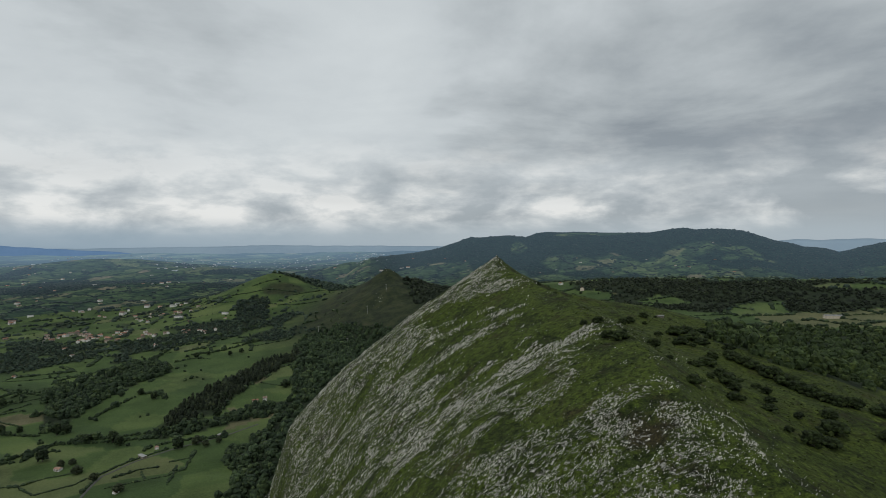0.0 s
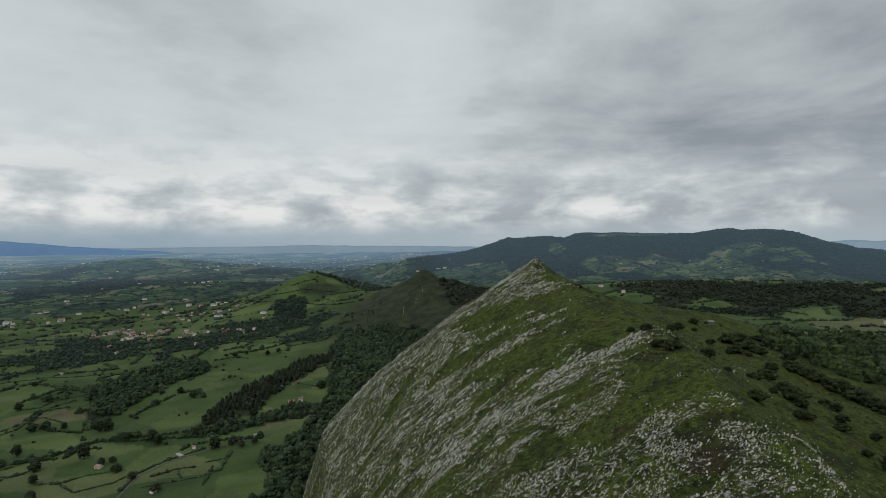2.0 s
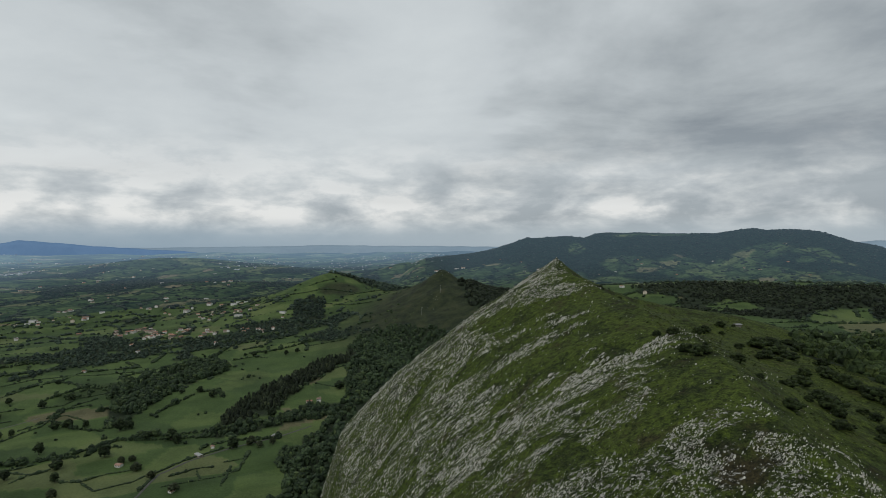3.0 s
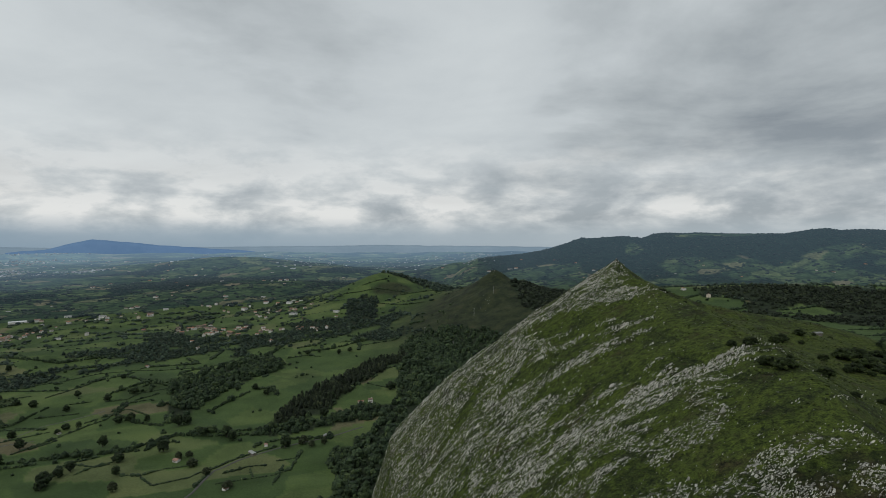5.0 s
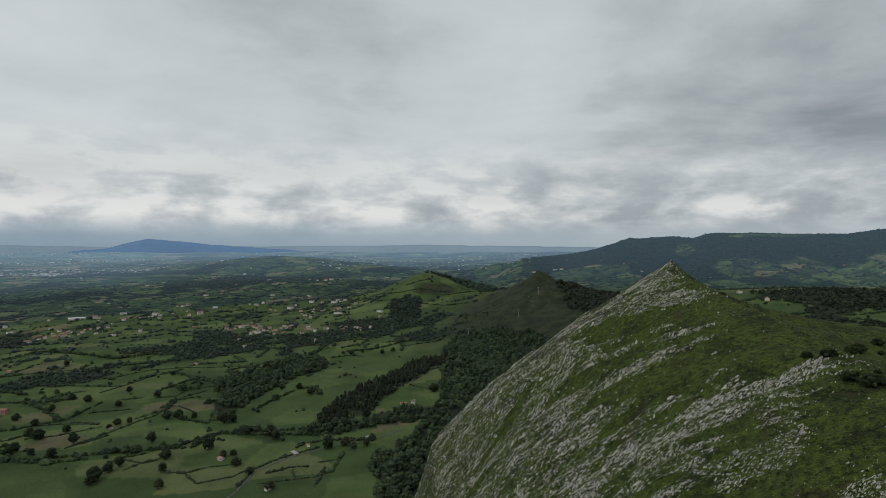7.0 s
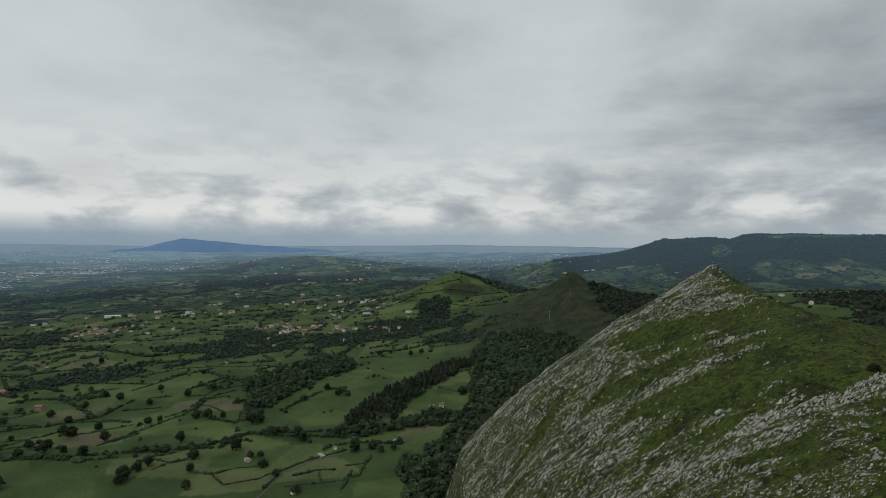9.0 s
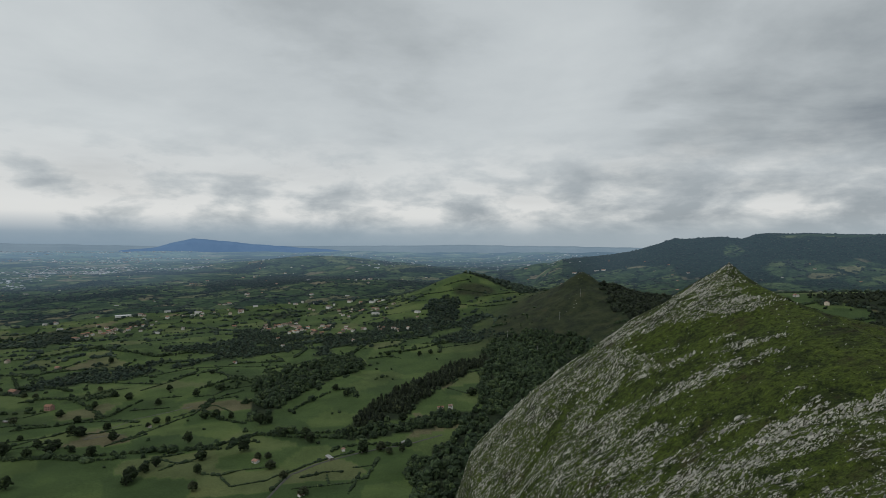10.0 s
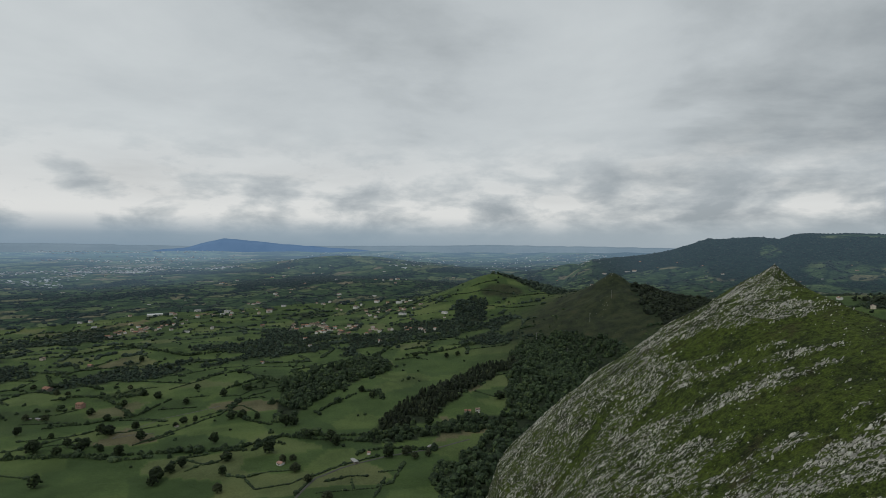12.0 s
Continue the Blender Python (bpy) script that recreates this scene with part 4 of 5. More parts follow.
def lay_blocks(x, y, size, kinds):
    """Blocks half sunk in the slope, drawn out along the beds."""
    z = ground_height(x, y)
    vs, fs, at = [], [], 0
    pick = rng.integers(0, len(kinds), len(x))
    turn = rng.normal(0.1, 0.35, len(x))
    long, high = rng.uniform(0.8, 1.5, len(x)), rng.uniform(0.75, 1.6, len(x))
    for k, (v, f) in enumerate(kinds):
        m = np.nonzero(pick == k)[0]
        if not len(m):
            continue
        c, s = np.cos(turn[m])[:, None], np.sin(turn[m])[:, None]
        u, w = v[:, 0] * (size * long)[m][:, None], v[:, 1] * size[m][:, None] * 0.5
        px, py = u * c - w * s + x[m][:, None], u * s + w * c + y[m][:, None]
        pz = v[:, 2] * (size * high)[m][:, None] + u * 0.95 + z[m][:, None] + 0.1 * size[m][:, None]
        vs.append(np.stack([px, py, pz], -1).reshape(-1, 3))
        fs.append((f[None] + (np.arange(len(m)) * len(v))[:, None, None]).reshape(-1, 3) + at)
        at += len(m) * len(v)
    return np.concatenate(vs), np.concatenate(fs)


def part(name, bm, mat, parent, label=""):
    """One bmesh as one mesh object under a thing or a part."""
    me = bpy.data.meshes.new(name)
    bm.normal_update()
    bm.to_mesh(me)
    bm.free()
    me.materials.append(mat)
    ob = new(name, me)
    ob.parent = parent
    return tagged(ob, label)


def thing(name, label, category, group=""):
    return tagged(new(name), label, category, group)


outcrops = thing("limestone_outcrop", "weathered grey limestone blocks breaking through the ridge turf", "rock outcrop")
tagged(outcrops, kind="structure")
x, y = scatter(-170, 130, 105, 610, 0.72)
more_x, more_y = scatter(-30, 125, 140, 305, 0.75)
x, y = np.concatenate([x, more_x]), np.concatenate([y, more_y])
share = outcrop(x, y)
d = x - glide(y, CREST_Y, CREST_X)
grain = fractal(d, y * 2.2, 9, 3, 141, 0.6)
loose = smooth(60, 10, d) * smooth(-190, -150, d) * smooth(100, 130, y)
patch = smooth(-0.20, 0.10, fractal(x, y, 8, 2, 171))
chance = 0.66 * (0.25 + 0.75 * patch) * share ** 1.2 * smooth(-0.28, 0.12, grain) + (0.011 + 0.020 * smooth(228, 210, y) * smooth(34, 20, d)) * loose
keep = rng.uniform(0, 1, len(x)) < chance
y_all = y
x, y = x[keep], y[keep]
size = np.clip(np.exp(rng.normal(-1.08, 0.45, len(x))), 0.15, 1.1) * (np.where(share < 0.35, 0.7, 1.0) * (0.72 + 0.28 * smooth(250, 330, y_all)))[keep]
# the largest ones on the near knoll are pieces of their own
own = (x > 45) & (x < 112) & (y > 158) & (y < 262)
order = rng.permutation(np.nonzero(own & (size > 0.3))[0])[:290]
rest = np.ones(len(x), bool)
rest[order] = False
v, f = lay_blocks(x[rest], y[rest], size[rest], BLOCKS)
scree = raw_mesh("scree", v, f, MAT_STONE, flat=True)
scree.parent = outcrops
tagged(scree, "thousands of small grey limestone blocks", kind="stuff")
meshes = []
for v, f in BOULDERS:
    me = bpy.data.meshes.new("boulder")
    me.from_pydata(v.tolist(), [], f.tolist())
    me.materials.append(MAT_STONE)
    meshes.append(me)
for k in order:
    rock = new("boulder", meshes[k % len(meshes)])
    rock.parent = outcrops
    s = float(size[k])
    rock.matrix_basis = Matrix.LocRotScale((x[k], y[k], float(ground_height(x[k], y[k])) + 0.1 * s), Euler((rng.uniform(-0.4, 0.4), rng.uniform(-0.9, -0.2), rng.normal(0.0, 0.4))), (s * rng.uniform(1.2, 2.0), s * rng.uniform(0.5, 0.9), s * rng.uniform(0.6, 1.1)))


crag = thing("rocky_crag", "pale limestone rocks breaking out of the second hill", "rocks")
for k in range(24):
    t, near_top = rng.uniform(0, 1), k % 3 == 0
    px, py = (-128 + 8 * t + rng.normal(0, 7), 1195 + 70 * t + rng.normal(0, 8)) if not near_top else (-127 + rng.normal(0, 9), 1335 + rng.normal(0, 9))
    s = rng.uniform(0.4, 1.0)
    piece = new("rock", meshes[k % len(meshes)])
    piece.parent = crag
    piece.matrix_basis = Matrix.LocRotScale((px, py, float(terrain(px, py)) + 0.2 * s), Euler((rng.uniform(-0.4, 0.4), rng.uniform(-0.5, 0.5), rng.uniform(0, 6))), (s * 1.5, s, s * 0.9))


def stone_row(points, label):
    """A tumbled dry-stone wall: each stone its own piece."""
    root = thing("dry_stone_wall", label, "stone wall")
    for (ax, ay), (bx, by) in zip(points, points[1:]):
        n = int(math.hypot(bx - ax, by - ay) / 0.9)
        for k in range(n):
            px, py = ax + (bx - ax) * k / n + rng.normal(0, 0.35), ay + (by - ay) * k / n + rng.normal(0, 0.35)
            s = rng.uniform(0.12, 0.30)
            if rng.uniform() < 0.22:
                continue
            stone = new("stone", meshes[k % len(meshes)])
            stone.parent = root
            stone.matrix_basis = Matrix.LocRotScale((px, py, float(ground_height(px, py)) + 0.2), Euler((rng.uniform(-0.3, 0.3), 0, rng.uniform(0, 6))), (s * 1.2, s, s * 0.8))
    return root


stone_row([(100, 225), (105, 221), (109, 217), (108, 211), (106, 205)], "tumbled pale dry-stone wall along the ridge turf")
stone_row([(80, 235), (83, 237), (88, 243), (93, 251), (90, 244)], "low pale stone wall around a small fold")


# ---- trees and shrubs that stand alone --------------------------------------
def bm_of(v, f):
    bm = bmesh.new()
    vs = [bm.verts.new(p) for p in v]
    for q in f:
        bm.faces.new([vs[i] for i in q])
    return bm


def leafy(radius, height, foot, clumps, leaves, flare=1.0):
    """A crown of many clumps with gaps, and loose sprays round its outline."""
    core, f = ICO[2]
    core = core * (1 + rng.uniform(-0.15, 0.15, len(core)))[:, None] * (radius * 0.62, radius * 0.62, (height - foot) * 0.36)
    vs, fs, at = [core + (0, 0, foot + (height - foot) * 0.48)], [f], len(core)
    for k in range(clumps):
        a, h = rng.uniform(0, 6.283), rng.uniform(0, 1) ** 0.8
        belly = math.sin(math.pi * min(1, 0.20 + 0.74 * h)) ** 0.7 * flare
        rr = radius * belly * rng.uniform(0.45, 0.92)
        c = np.array((rr * math.cos(a), rr * math.sin(a), foot + (height - foot) * (0.08 + 0.82 * h)))
        v, f = ICO[1]
        v = v * (1 + rng.uniform(-0.3, 0.3, len(v)))[:, None]
        s = radius * rng.uniform(0.13, 0.30)
        vs.append(v * (s, s, s * 0.8) + c)
        fs.append(f + at)
        at += len(v)
    v = np.concatenate(vs)
    f = np.concatenate(fs)
    out = rng.integers(0, len(v), leaves)
    sprays, quads = [], []
    middle = np.array((0, 0, (height + foot) / 2))
    for k in out:
        p = v[k] + (v[k] - middle) * rng.uniform(0.0, 0.10)
        t = rng.normal(size=(2, 3))
        t *= radius * 0.075 / np.linalg.norm(t, axis=1)[:, None]
        base = len(v) + len(sprays)
        sprays += [p + t[0], p + t[1], p - t[0]]
        quads.append((base, base + 1, base + 2))
    return np.concatenate([v, np.array(sprays)]), np.concatenate([f, np.array(quads)])


def limb(bm, a, b, ra, rb, sides=7):
    """A tapered round piece from a to b."""
    a, b = Vector(a), Vector(b)
    q = (b - a).to_track_quat("Z", "Y").to_matrix()
    rings = []
    for c, r in ((a, ra), ((a + b) / 2 + Vector((0.05 * ra, 0, 0)), (ra + rb) / 2), (b, rb)):
        rings.append([bm.verts.new(c + q @ Vector((r * math.cos(k * 6.2832 / sides), r * math.sin(k * 6.2832 / sides), 0))) for k in range(sides)])
    for lo, hi in zip(rings, rings[1:]):
        for k in range(sides):
            bm.faces.new((lo[k], lo[(k + 1) % sides], hi[(k + 1) % sides], hi[k]))
    bm.faces.new(rings[-1])


def tree(name, label, mat, radius, height, foot, clumps, leaves, group):
    root = thing(name, label, "tree", group)
    bm = bmesh.new()
    r = 0.045 * height
    limb(bm, (0, 0, -0.8), (0, 0, foot * 1.25), r, r * 0.7)
    for k in range(5):
        a = k * 1.257 + 0.4
        limb(bm, (0, 0, foot * 1.1), (radius * 0.55 * math.cos(a), radius * 0.55 * math.sin(a), foot + (height - foot) * 0.45), r * 0.5, r * 0.15, 5)
    part("trunk", bm, MAT_BARK, root)
    part("crown", bm_of(*leafy(radius, height, foot, clumps, leaves)), mat, root)
    return root


def shrub(label, mat, radius, height):
    root = thing("shrub", label, "shrub", "shrubs on the ridge")
    bm = bmesh.new()
    for k in range(4):
        a = k * 1.57 + 0.3
        limb(bm, (0.1 * math.cos(a), 0.1 * math.sin(a), -0.4), (radius * 0.5 * math.cos(a), radius * 0.5 * math.sin(a), height * 0.5), 0.12, 0.05, 5)
    part("stem", bm, MAT_BARK, root)
    part("crown", bm_of(*leafy(radius, height, height * 0.02, 48, 380)), mat, root)
    return root


def stand(template, x, y, size=1.0, turn=None):
    turn = rng.uniform(0, 360) if turn is None else turn
    return copy_thing(template, pose(x, y, float(ground_height(x, y)) - 0.05, 0, 0, turn) @ Matrix.Diagonal((size, size, size * rng.uniform(0.9, 1.12), 1)))


def plant(templates, spots, lo=0.8, hi=1.2):
    """The first copies stand on the templates' own spots; each template is moved to its first place."""
    for k, (x, y) in enumerate(spots):
        t = templates[k % len(templates)]
        s = rng.uniform(lo, hi)
        if k < len(templates):
            t.matrix_basis = pose(x, y, float(ground_height(x, y)) - 0.05, 0, 0, rng.uniform(0, 360))
        else:
            stand(t, x, y, s)


OAKS = [tree("oak_tree", "dark rounded oak tree standing in a green pasture", MAT_OAK, r, h, fo, 64, 420, "trees in the pastures") for r, h, fo in ((6.0, 10.5, 0.9), (7.0, 11.5, 1.0), (4.8, 10, 0.8), (5.6, 12.5, 1.2))]
WILLOWS = [tree("willow_tree", "pale grey-green willow tree beside a field", MAT_WILLOW, r, h, fo, 56, 420, "willows by the fields") for r, h, fo in ((4.6, 9, 0.8), (5.4, 8, 0.7))]
plant(OAKS, [(-538, 457), (-507, 476), (-550, 437), (-548, 426), (-537, 439), (-448, 488), (-450, 505), (-449, 519), (-442, 478), (-424, 550), (-398, 516), (-469, 583), (-394, 578), (-506, 672), (-485, 674), (-433, 659), (-425, 664), (-384, 633), (-343, 623), (-356, 633), (-276, 611), (-221, 822), (-288, 774), (-581, 514), (-595, 500), (-624, 497), (-533, 521)])
plant(OAKS, [(-619, 570), (-604, 567), (-591, 592), (-552, 564), (-559, 619), (-563, 636), (-554, 645), (-700, 530), (-655, 537), (-590, 528), (-563, 524), (-606, 520), (-571, 763), (-651, 840), (-521, 774), (-782, 826), (-700, 702), (-670, 698), (-615, 692), (-645, 744), (-590, 734), (-517, 664), (-436, 797), (-412, 802), (-383, 781), (-424, 1013), (-407, 1022), (-366, 1011), (-352, 1028), (-274, 713), (-871, 851), (-686, 658), (-694, 616), (-652, 605)], 0.6, 1.0)
plant(WILLOWS, [(-377, 486), (-344, 551), (-317, 532), (-280, 506), (-367, 564), (-360, 570), (-742, 716), (-883, 673), (-818, 661), (-801, 665), (-749, 572), (-726, 580), (-250, 618), (-262, 625), (-240, 628)], 0.7, 1.1)
SHRUBS = [shrub("dark green hawthorn bush on the grassy slope", MAT_SHRUB, r, h) for r, h in ((3.2, 3.4), (2.4, 2.6), (4.0, 3.6), (2.0, 2.2))]
plant(SHRUBS, [(79, 302), (72, 304), (130, 413), (140, 411), (134, 368), (138, 352), (143, 356), (149, 353), (106, 298), (100, 261), (132, 297), (137, 301), (140, 310), (117, 259), (128, 273), (127, 261), (124, 252), (120, 238), (119, 278), (115, 276), (144, 264), (137, 248), (131, 238), (145, 241), (143, 270), (128, 219), (80, 267), (85, 277), (76, 274), (195, 411), (185, 422), (156, 435), (146, 430), (180, 470), (80, 506), (95, 505), (119, 390)], 0.7, 1.25)
plant([stand(SHRUBS[2], 104, 237), stand(SHRUBS[0], 110, 236)], [(100, 236), (116, 236), (124, 257), (160, 245), (153, 232), (133, 213), (144, 220), (165, 340), (164, 333), (166, 325), (167, 319), (169, 313), (171, 308), (172, 301), (173, 295), (173, 288), (174, 280), (177, 274), (180, 270), (186, 268), (150, 384), (156, 392), (164, 400), (172, 408), (182, 398), (150, 330), (160, 366), (175, 362), (196, 262), (204, 258), (158, 375), (176, 232)], 1.0, 1.7)



def hedge(points, size, label, kinds=None):
    xs, ys = [], []
    for (ax, ay), (bx, by) in zip(points, points[1:]):
        n = max(2, int(math.hypot(bx - ax, by - ay) / (size * 0.75)))
        t = np.arange(n) / n
        xs.append(ax + (bx - ax) * t), ys.append(ay + (by - ay) * t)
    x, y = np.concatenate(xs), np.concatenate(ys)
    x, y = x + rng.normal(0, size * 0.3, len(x)), y + rng.normal(0, size * 0.3, len(y))
    keep = rng.uniform(0, 1, len(x)) > 0.08
    x, y = x[keep], y[keep]
    grow = np.where(rng.uniform(0, 1, len(x)) < 0.07, rng.uniform(1.6, 2.4, len(x)), rng.uniform(0.6, 1.15, len(x)))
    return mass("hedge", on_ground(x, y), size * grow, kinds or CROWN_FAR, MAT_WOODS, label, "hedge", kind="")


LOW, BELT = "low dark hedge between two small meadows", "tall hedge of trees and bushes along a pasture"
for points in (((-296, 513), (-280, 524), (-259, 541), (-247, 561), (-251, 586), (-257, 607)), ((-304, 540), (-290, 559), (-274, 564)), ((-270, 532), (-285, 554)), ((-267, 574), (-251, 586)), ((-394, 516), (-375, 519), (-367, 540), (-342, 557)), ((-373, 516), (-359, 507), (-351, 503), (-329, 524), (-327, 540))):
    hedge(points, 1.25, LOW)
for points in (((-550, 557), (-539, 576), (-539, 599)), ((-618, 564), (-592, 578), (-574, 626)), ((-653, 498), (-639, 525), (-646, 560)), ((-624, 628), (-588, 634)), ((-439, 513), (-436, 530), (-428, 545)), ((-558, 659), (-547, 689)), ((-258, 567), (-244, 518)), ((-593, 445), (-557, 452)), ((-590, 528), (-614, 527), (-662, 488)), ((-749, 582), (-735, 601), (-732, 630)), ((-632, 662), (-592, 688))):
    hedge(points, 1.4, LOW)
for points in (((-738, 675), (-735, 719), (-715, 740)), ((-686, 733), (-680, 805), (-687, 850)), ((-554, 742), (-538, 770)), ((-554, 698), (-554, 731), (-531, 749)), ((-896, 635), (-867, 662), (-848, 682)), ((-311, 505), (-316, 530), (-322, 548), (-313, 566), (-302, 585), (-286, 612))):
    hedge(points, 1.5, LOW)
hedge(((-414, 580), (-420, 606), (-414, 627), (-370, 632), (-325, 645)), 3.2, BELT, CROWN_NEAR)
hedge(((-638, 473), (-612, 489), (-575, 504), (-533, 521), (-482, 558), (-420, 578)), 3.4, BELT, CROWN_NEAR)
hedge(((-455, 660), (-500, 668), (-540, 690), (-560, 735)), 2.6, BELT, CROWN_NEAR)
hedge(((-700, 560), (-660, 585), (-640, 640), (-650, 700)), 2.4, BELT, CROWN_NEAR)
for points in (((-674, 515), (-653, 537), (-626, 577)),
               ((-744, 562), (-714, 574), (-678, 586)),
               ((-551, 553), (-544, 579), (-548, 623), (-548, 650), (-541, 673), (-549, 701), (-537, 710), (-497, 691)),
               ((-657, 602), (-628, 620), (-586, 631)),
               ((-869, 746), (-804, 751), (-751, 759), (-682, 771)),
               ((-767, 774), (-736, 815), (-713, 864), (-670, 881)),
               ((-636, 713), (-610, 728)),
               ((-590, 731), (-567, 743), (-567, 768), (-538, 793)),
               ((-1091, 792), (-1022, 855), (-985, 930)),
               ((-684, 885), (-622, 893), (-557, 925), (-558, 961)),
               ((-623, 957), (-593, 905)),
               ((-255, 926), (-234, 946), (-225, 963)),
               ((-261, 848), (-227, 829)),
               ((-454, 561), (-472, 538), (-438, 532), (-430, 550))):
    hedge(points, 1.3, LOW)
for points in (((-608, 488), (-578, 506), (-527, 509), (-497, 528)),
               ((-458, 503), (-466, 532), (-470, 560)),
               ((-459, 563), (-432, 582), (-423, 606), (-392, 606)),
               ((-798, 641), (-784, 663), (-754, 673), (-712, 664), (-636, 627)),
               ((-732, 681), (-699, 708)),
               ((-780, 703), (-861, 713), (-857, 682), (-946, 739)),
               ((-608, 757), (-601, 785), (-596, 816), (-557, 808)),
               ((-503, 721), (-494, 745), (-499, 781)),
               ((-404, 641), (-363, 646), (-324, 665), (-294, 689)),
               ((-294, 689), (-252, 705), (-217, 727)),
               ((-417, 806), (-392, 809), (-366, 777)),
               ((-427, 709), (-421, 754), (-416, 792)),
               ((-241, 648), (-291, 634), (-312, 605))):
    hedge(points, 3.3, BELT, CROWN_WOOD)
for points in (((-1044, 850), (-1024, 878), (-1006, 922), (-901, 916), (-828, 909)),
               ((-828, 909), (-803, 937), (-768, 971), (-749, 1027)),
               ((-1305, 934), (-1275, 985), (-1294, 1040)),
               ((-439, 1028), (-401, 1041), (-377, 1062), (-363, 1088), (-341, 1122)),
               ((-516, 965), (-497, 1011), (-503, 1069)),
               ((-488, 1137), (-439, 1196), (-373, 1252)),
               ((-680, 1160), (-582, 1128), (-499, 1110))):
    hedge(points, 3.8, "broad belt of broadleaf trees between far meadows", CROWN_MID)
for points in (((-487, 1512), (-457, 1526), (-429, 1543)), ((-529, 1479), (-482, 1473), (-438, 1483), (-374, 1473)), ((-369, 1452), (-326, 1474), (-287, 1497)), ((-583, 1500), (-534, 1494)), ((-416, 1401), (-357, 1382), (-292, 1378)), ((-675, 1457), (-592, 1483), (-524, 1465))):
    hedge(points, 1.9, "dark hedge across the grassy round hill")


# ---- lane -------------------------------------------------------------------
def lane(points, width, label):
    pts = [Vector((x, y, 0)) for x, y in points]
    dense = []
    for a, b in zip(pts, pts[1:]):
        dense += [a.lerp(b, k / 6) for k in range(6)]
    dense.append(pts[-1])
    rows = []
    for k, p in enumerate(dense):
        way = (dense[min(k + 1, len(dense) - 1)] - dense[max(k - 1, 0)]).normalized()
        side = Vector((way.y, -way.x, 0))
        top = max(float(ground_height(p.x + side.x * w, p.y + side.y * w)) for w in (-width / 2, 0, width / 2)) + 0.25
        rows.append([p + side * w + Vector((0, 0, top - drop)) for w, drop in ((-width / 2 - 0.5, 0.7), (-width / 2, 0), (0, -0.06), (width / 2, 0), (width / 2 + 0.5, 0.7))])
    xs, ys, zs = (np.array([[v[k] for v in row] for row in rows]) for k in range(3))
    return tagged(sheet("road", xs[:, ::-1], ys[:, ::-1], zs[:, ::-1], False, MAT_ROAD), label, "lane", kind="structure")


lane([(-307, 470), (-307, 497), (-311, 519), (-317, 545), (-309, 562), (-299, 580), (-282, 608), (-265, 629), (-237, 657), (-216, 685)], 2.0, "narrow pale country lane between hedges")
lane([(-760, 1130), (-790, 1160), (-810, 1200), (-800, 1240), (-770, 1270)], 4.0, "pale winding village road")
lane([(-560, 590), (-590, 560), (-600, 640), (-565, 700)], 1.1, "trodden track across the pasture")


# ---- houses -----------------------------------------------------------------
def box_bm(x0, x1, y0, y1, z0, z1, bevel=0.0):
    bm = bmesh.new()
    bmesh.ops.create_cube(bm, size=1.0)
    bmesh.ops.scale(bm, vec=(x1 - x0, y1 - y0, z1 - z0), verts=bm.verts)
    bmesh.ops.translate(bm, vec=((x0 + x1) / 2, (y0 + y1) / 2, (z0 + z1) / 2), verts=bm.verts)
    if bevel:
        bmesh.ops.bevel(bm, geom=bm.edges[:], offset=bevel, segments=1, affect="EDGES")
    return bm


def house(label, wall_mat, roof_mat, w, d, h, group, category="house", storeys=2, chimney=True, pitch=0.42, openings=True):
    root = thing("house", label, category, group)
    rise = pitch * d / 2
    bm = bmesh.new()
    ends = []
    for sx in (-w / 2, w / 2):
        ends.append([bm.verts.new((sx, yy, zz)) for yy, zz in ((-d / 2, -1.5), (d / 2, -1.5), (d / 2, h), (0, h + rise), (-d / 2, h))])
    a, b = ends
    bm.faces.new(a[::-1]), bm.faces.new(b)
    for k in range(5):
        bm.faces.new((a[k], a[(k + 1) % 5], b[(k + 1) % 5], b[k]))
    part("wall", bm, wall_mat, root)
    bm = bmesh.new()
    over, thick = 0.55, 0.22
    for sy in (-1, 1):
        low, top = Vector((0, sy * (d / 2 + over), h - over * pitch)), Vector((0, 0, h + rise))
        vs = []
        for sx in (-w / 2 - over, w / 2 + over):
            for p, lift in ((low, 0.02), (top, 0.02), (top, thick + 0.02), (low, thick + 0.02)):
                vs.append(bm.verts.new((sx, p.y, p.z + lift)))
        for q in ((0, 1, 2, 3), (7, 6, 5, 4), (0, 4, 5, 1), (1, 5, 6, 2), (2, 6, 7, 3), (3, 7, 4, 0)):
            bm.faces.new([vs[i] for i in q])
    bmesh.ops.recalc_face_normals(bm, faces=bm.faces)
    part("roof", bm, roof_mat, root)
    if chimney:
        part("chimney", box_bm(w * 0.22, w * 0.22 + 0.8, 0.5, 1.3, h + rise - 1.2, h + rise + 0.9, 0.04), wall_mat, root)
    if openings:
        for sy in (-1, 1):
            for level in range(storeys):
                z = 0.9 + level * 2.7
                if z + 1.3 > h:
                    continue
                for k in (-1, 0, 1):
                    x = k * w * 0.3
                    if level == 0 and k == 0 and sy < 0:
                        part("door", box_bm(x - 0.55, x + 0.55, sy * d / 2 - 0.06, sy * d / 2 + 0.06, 0, 2.1), MAT_TIMBER, root)
                        continue
                    frame_part = part("window", box_bm(x - 0.62, x + 0.62, sy * d / 2 - 0.05, sy * d / 2 + 0.05, z, z + 1.35), MAT_TIMBER, root)
                    part("pane", box_bm(x - 0.5, x + 0.5, sy * (d / 2 + 0.03) - 0.04, sy * (d / 2 + 0.03) + 0.04, z + 0.12, z + 1.22), MAT_PANE, frame_part)
    return root


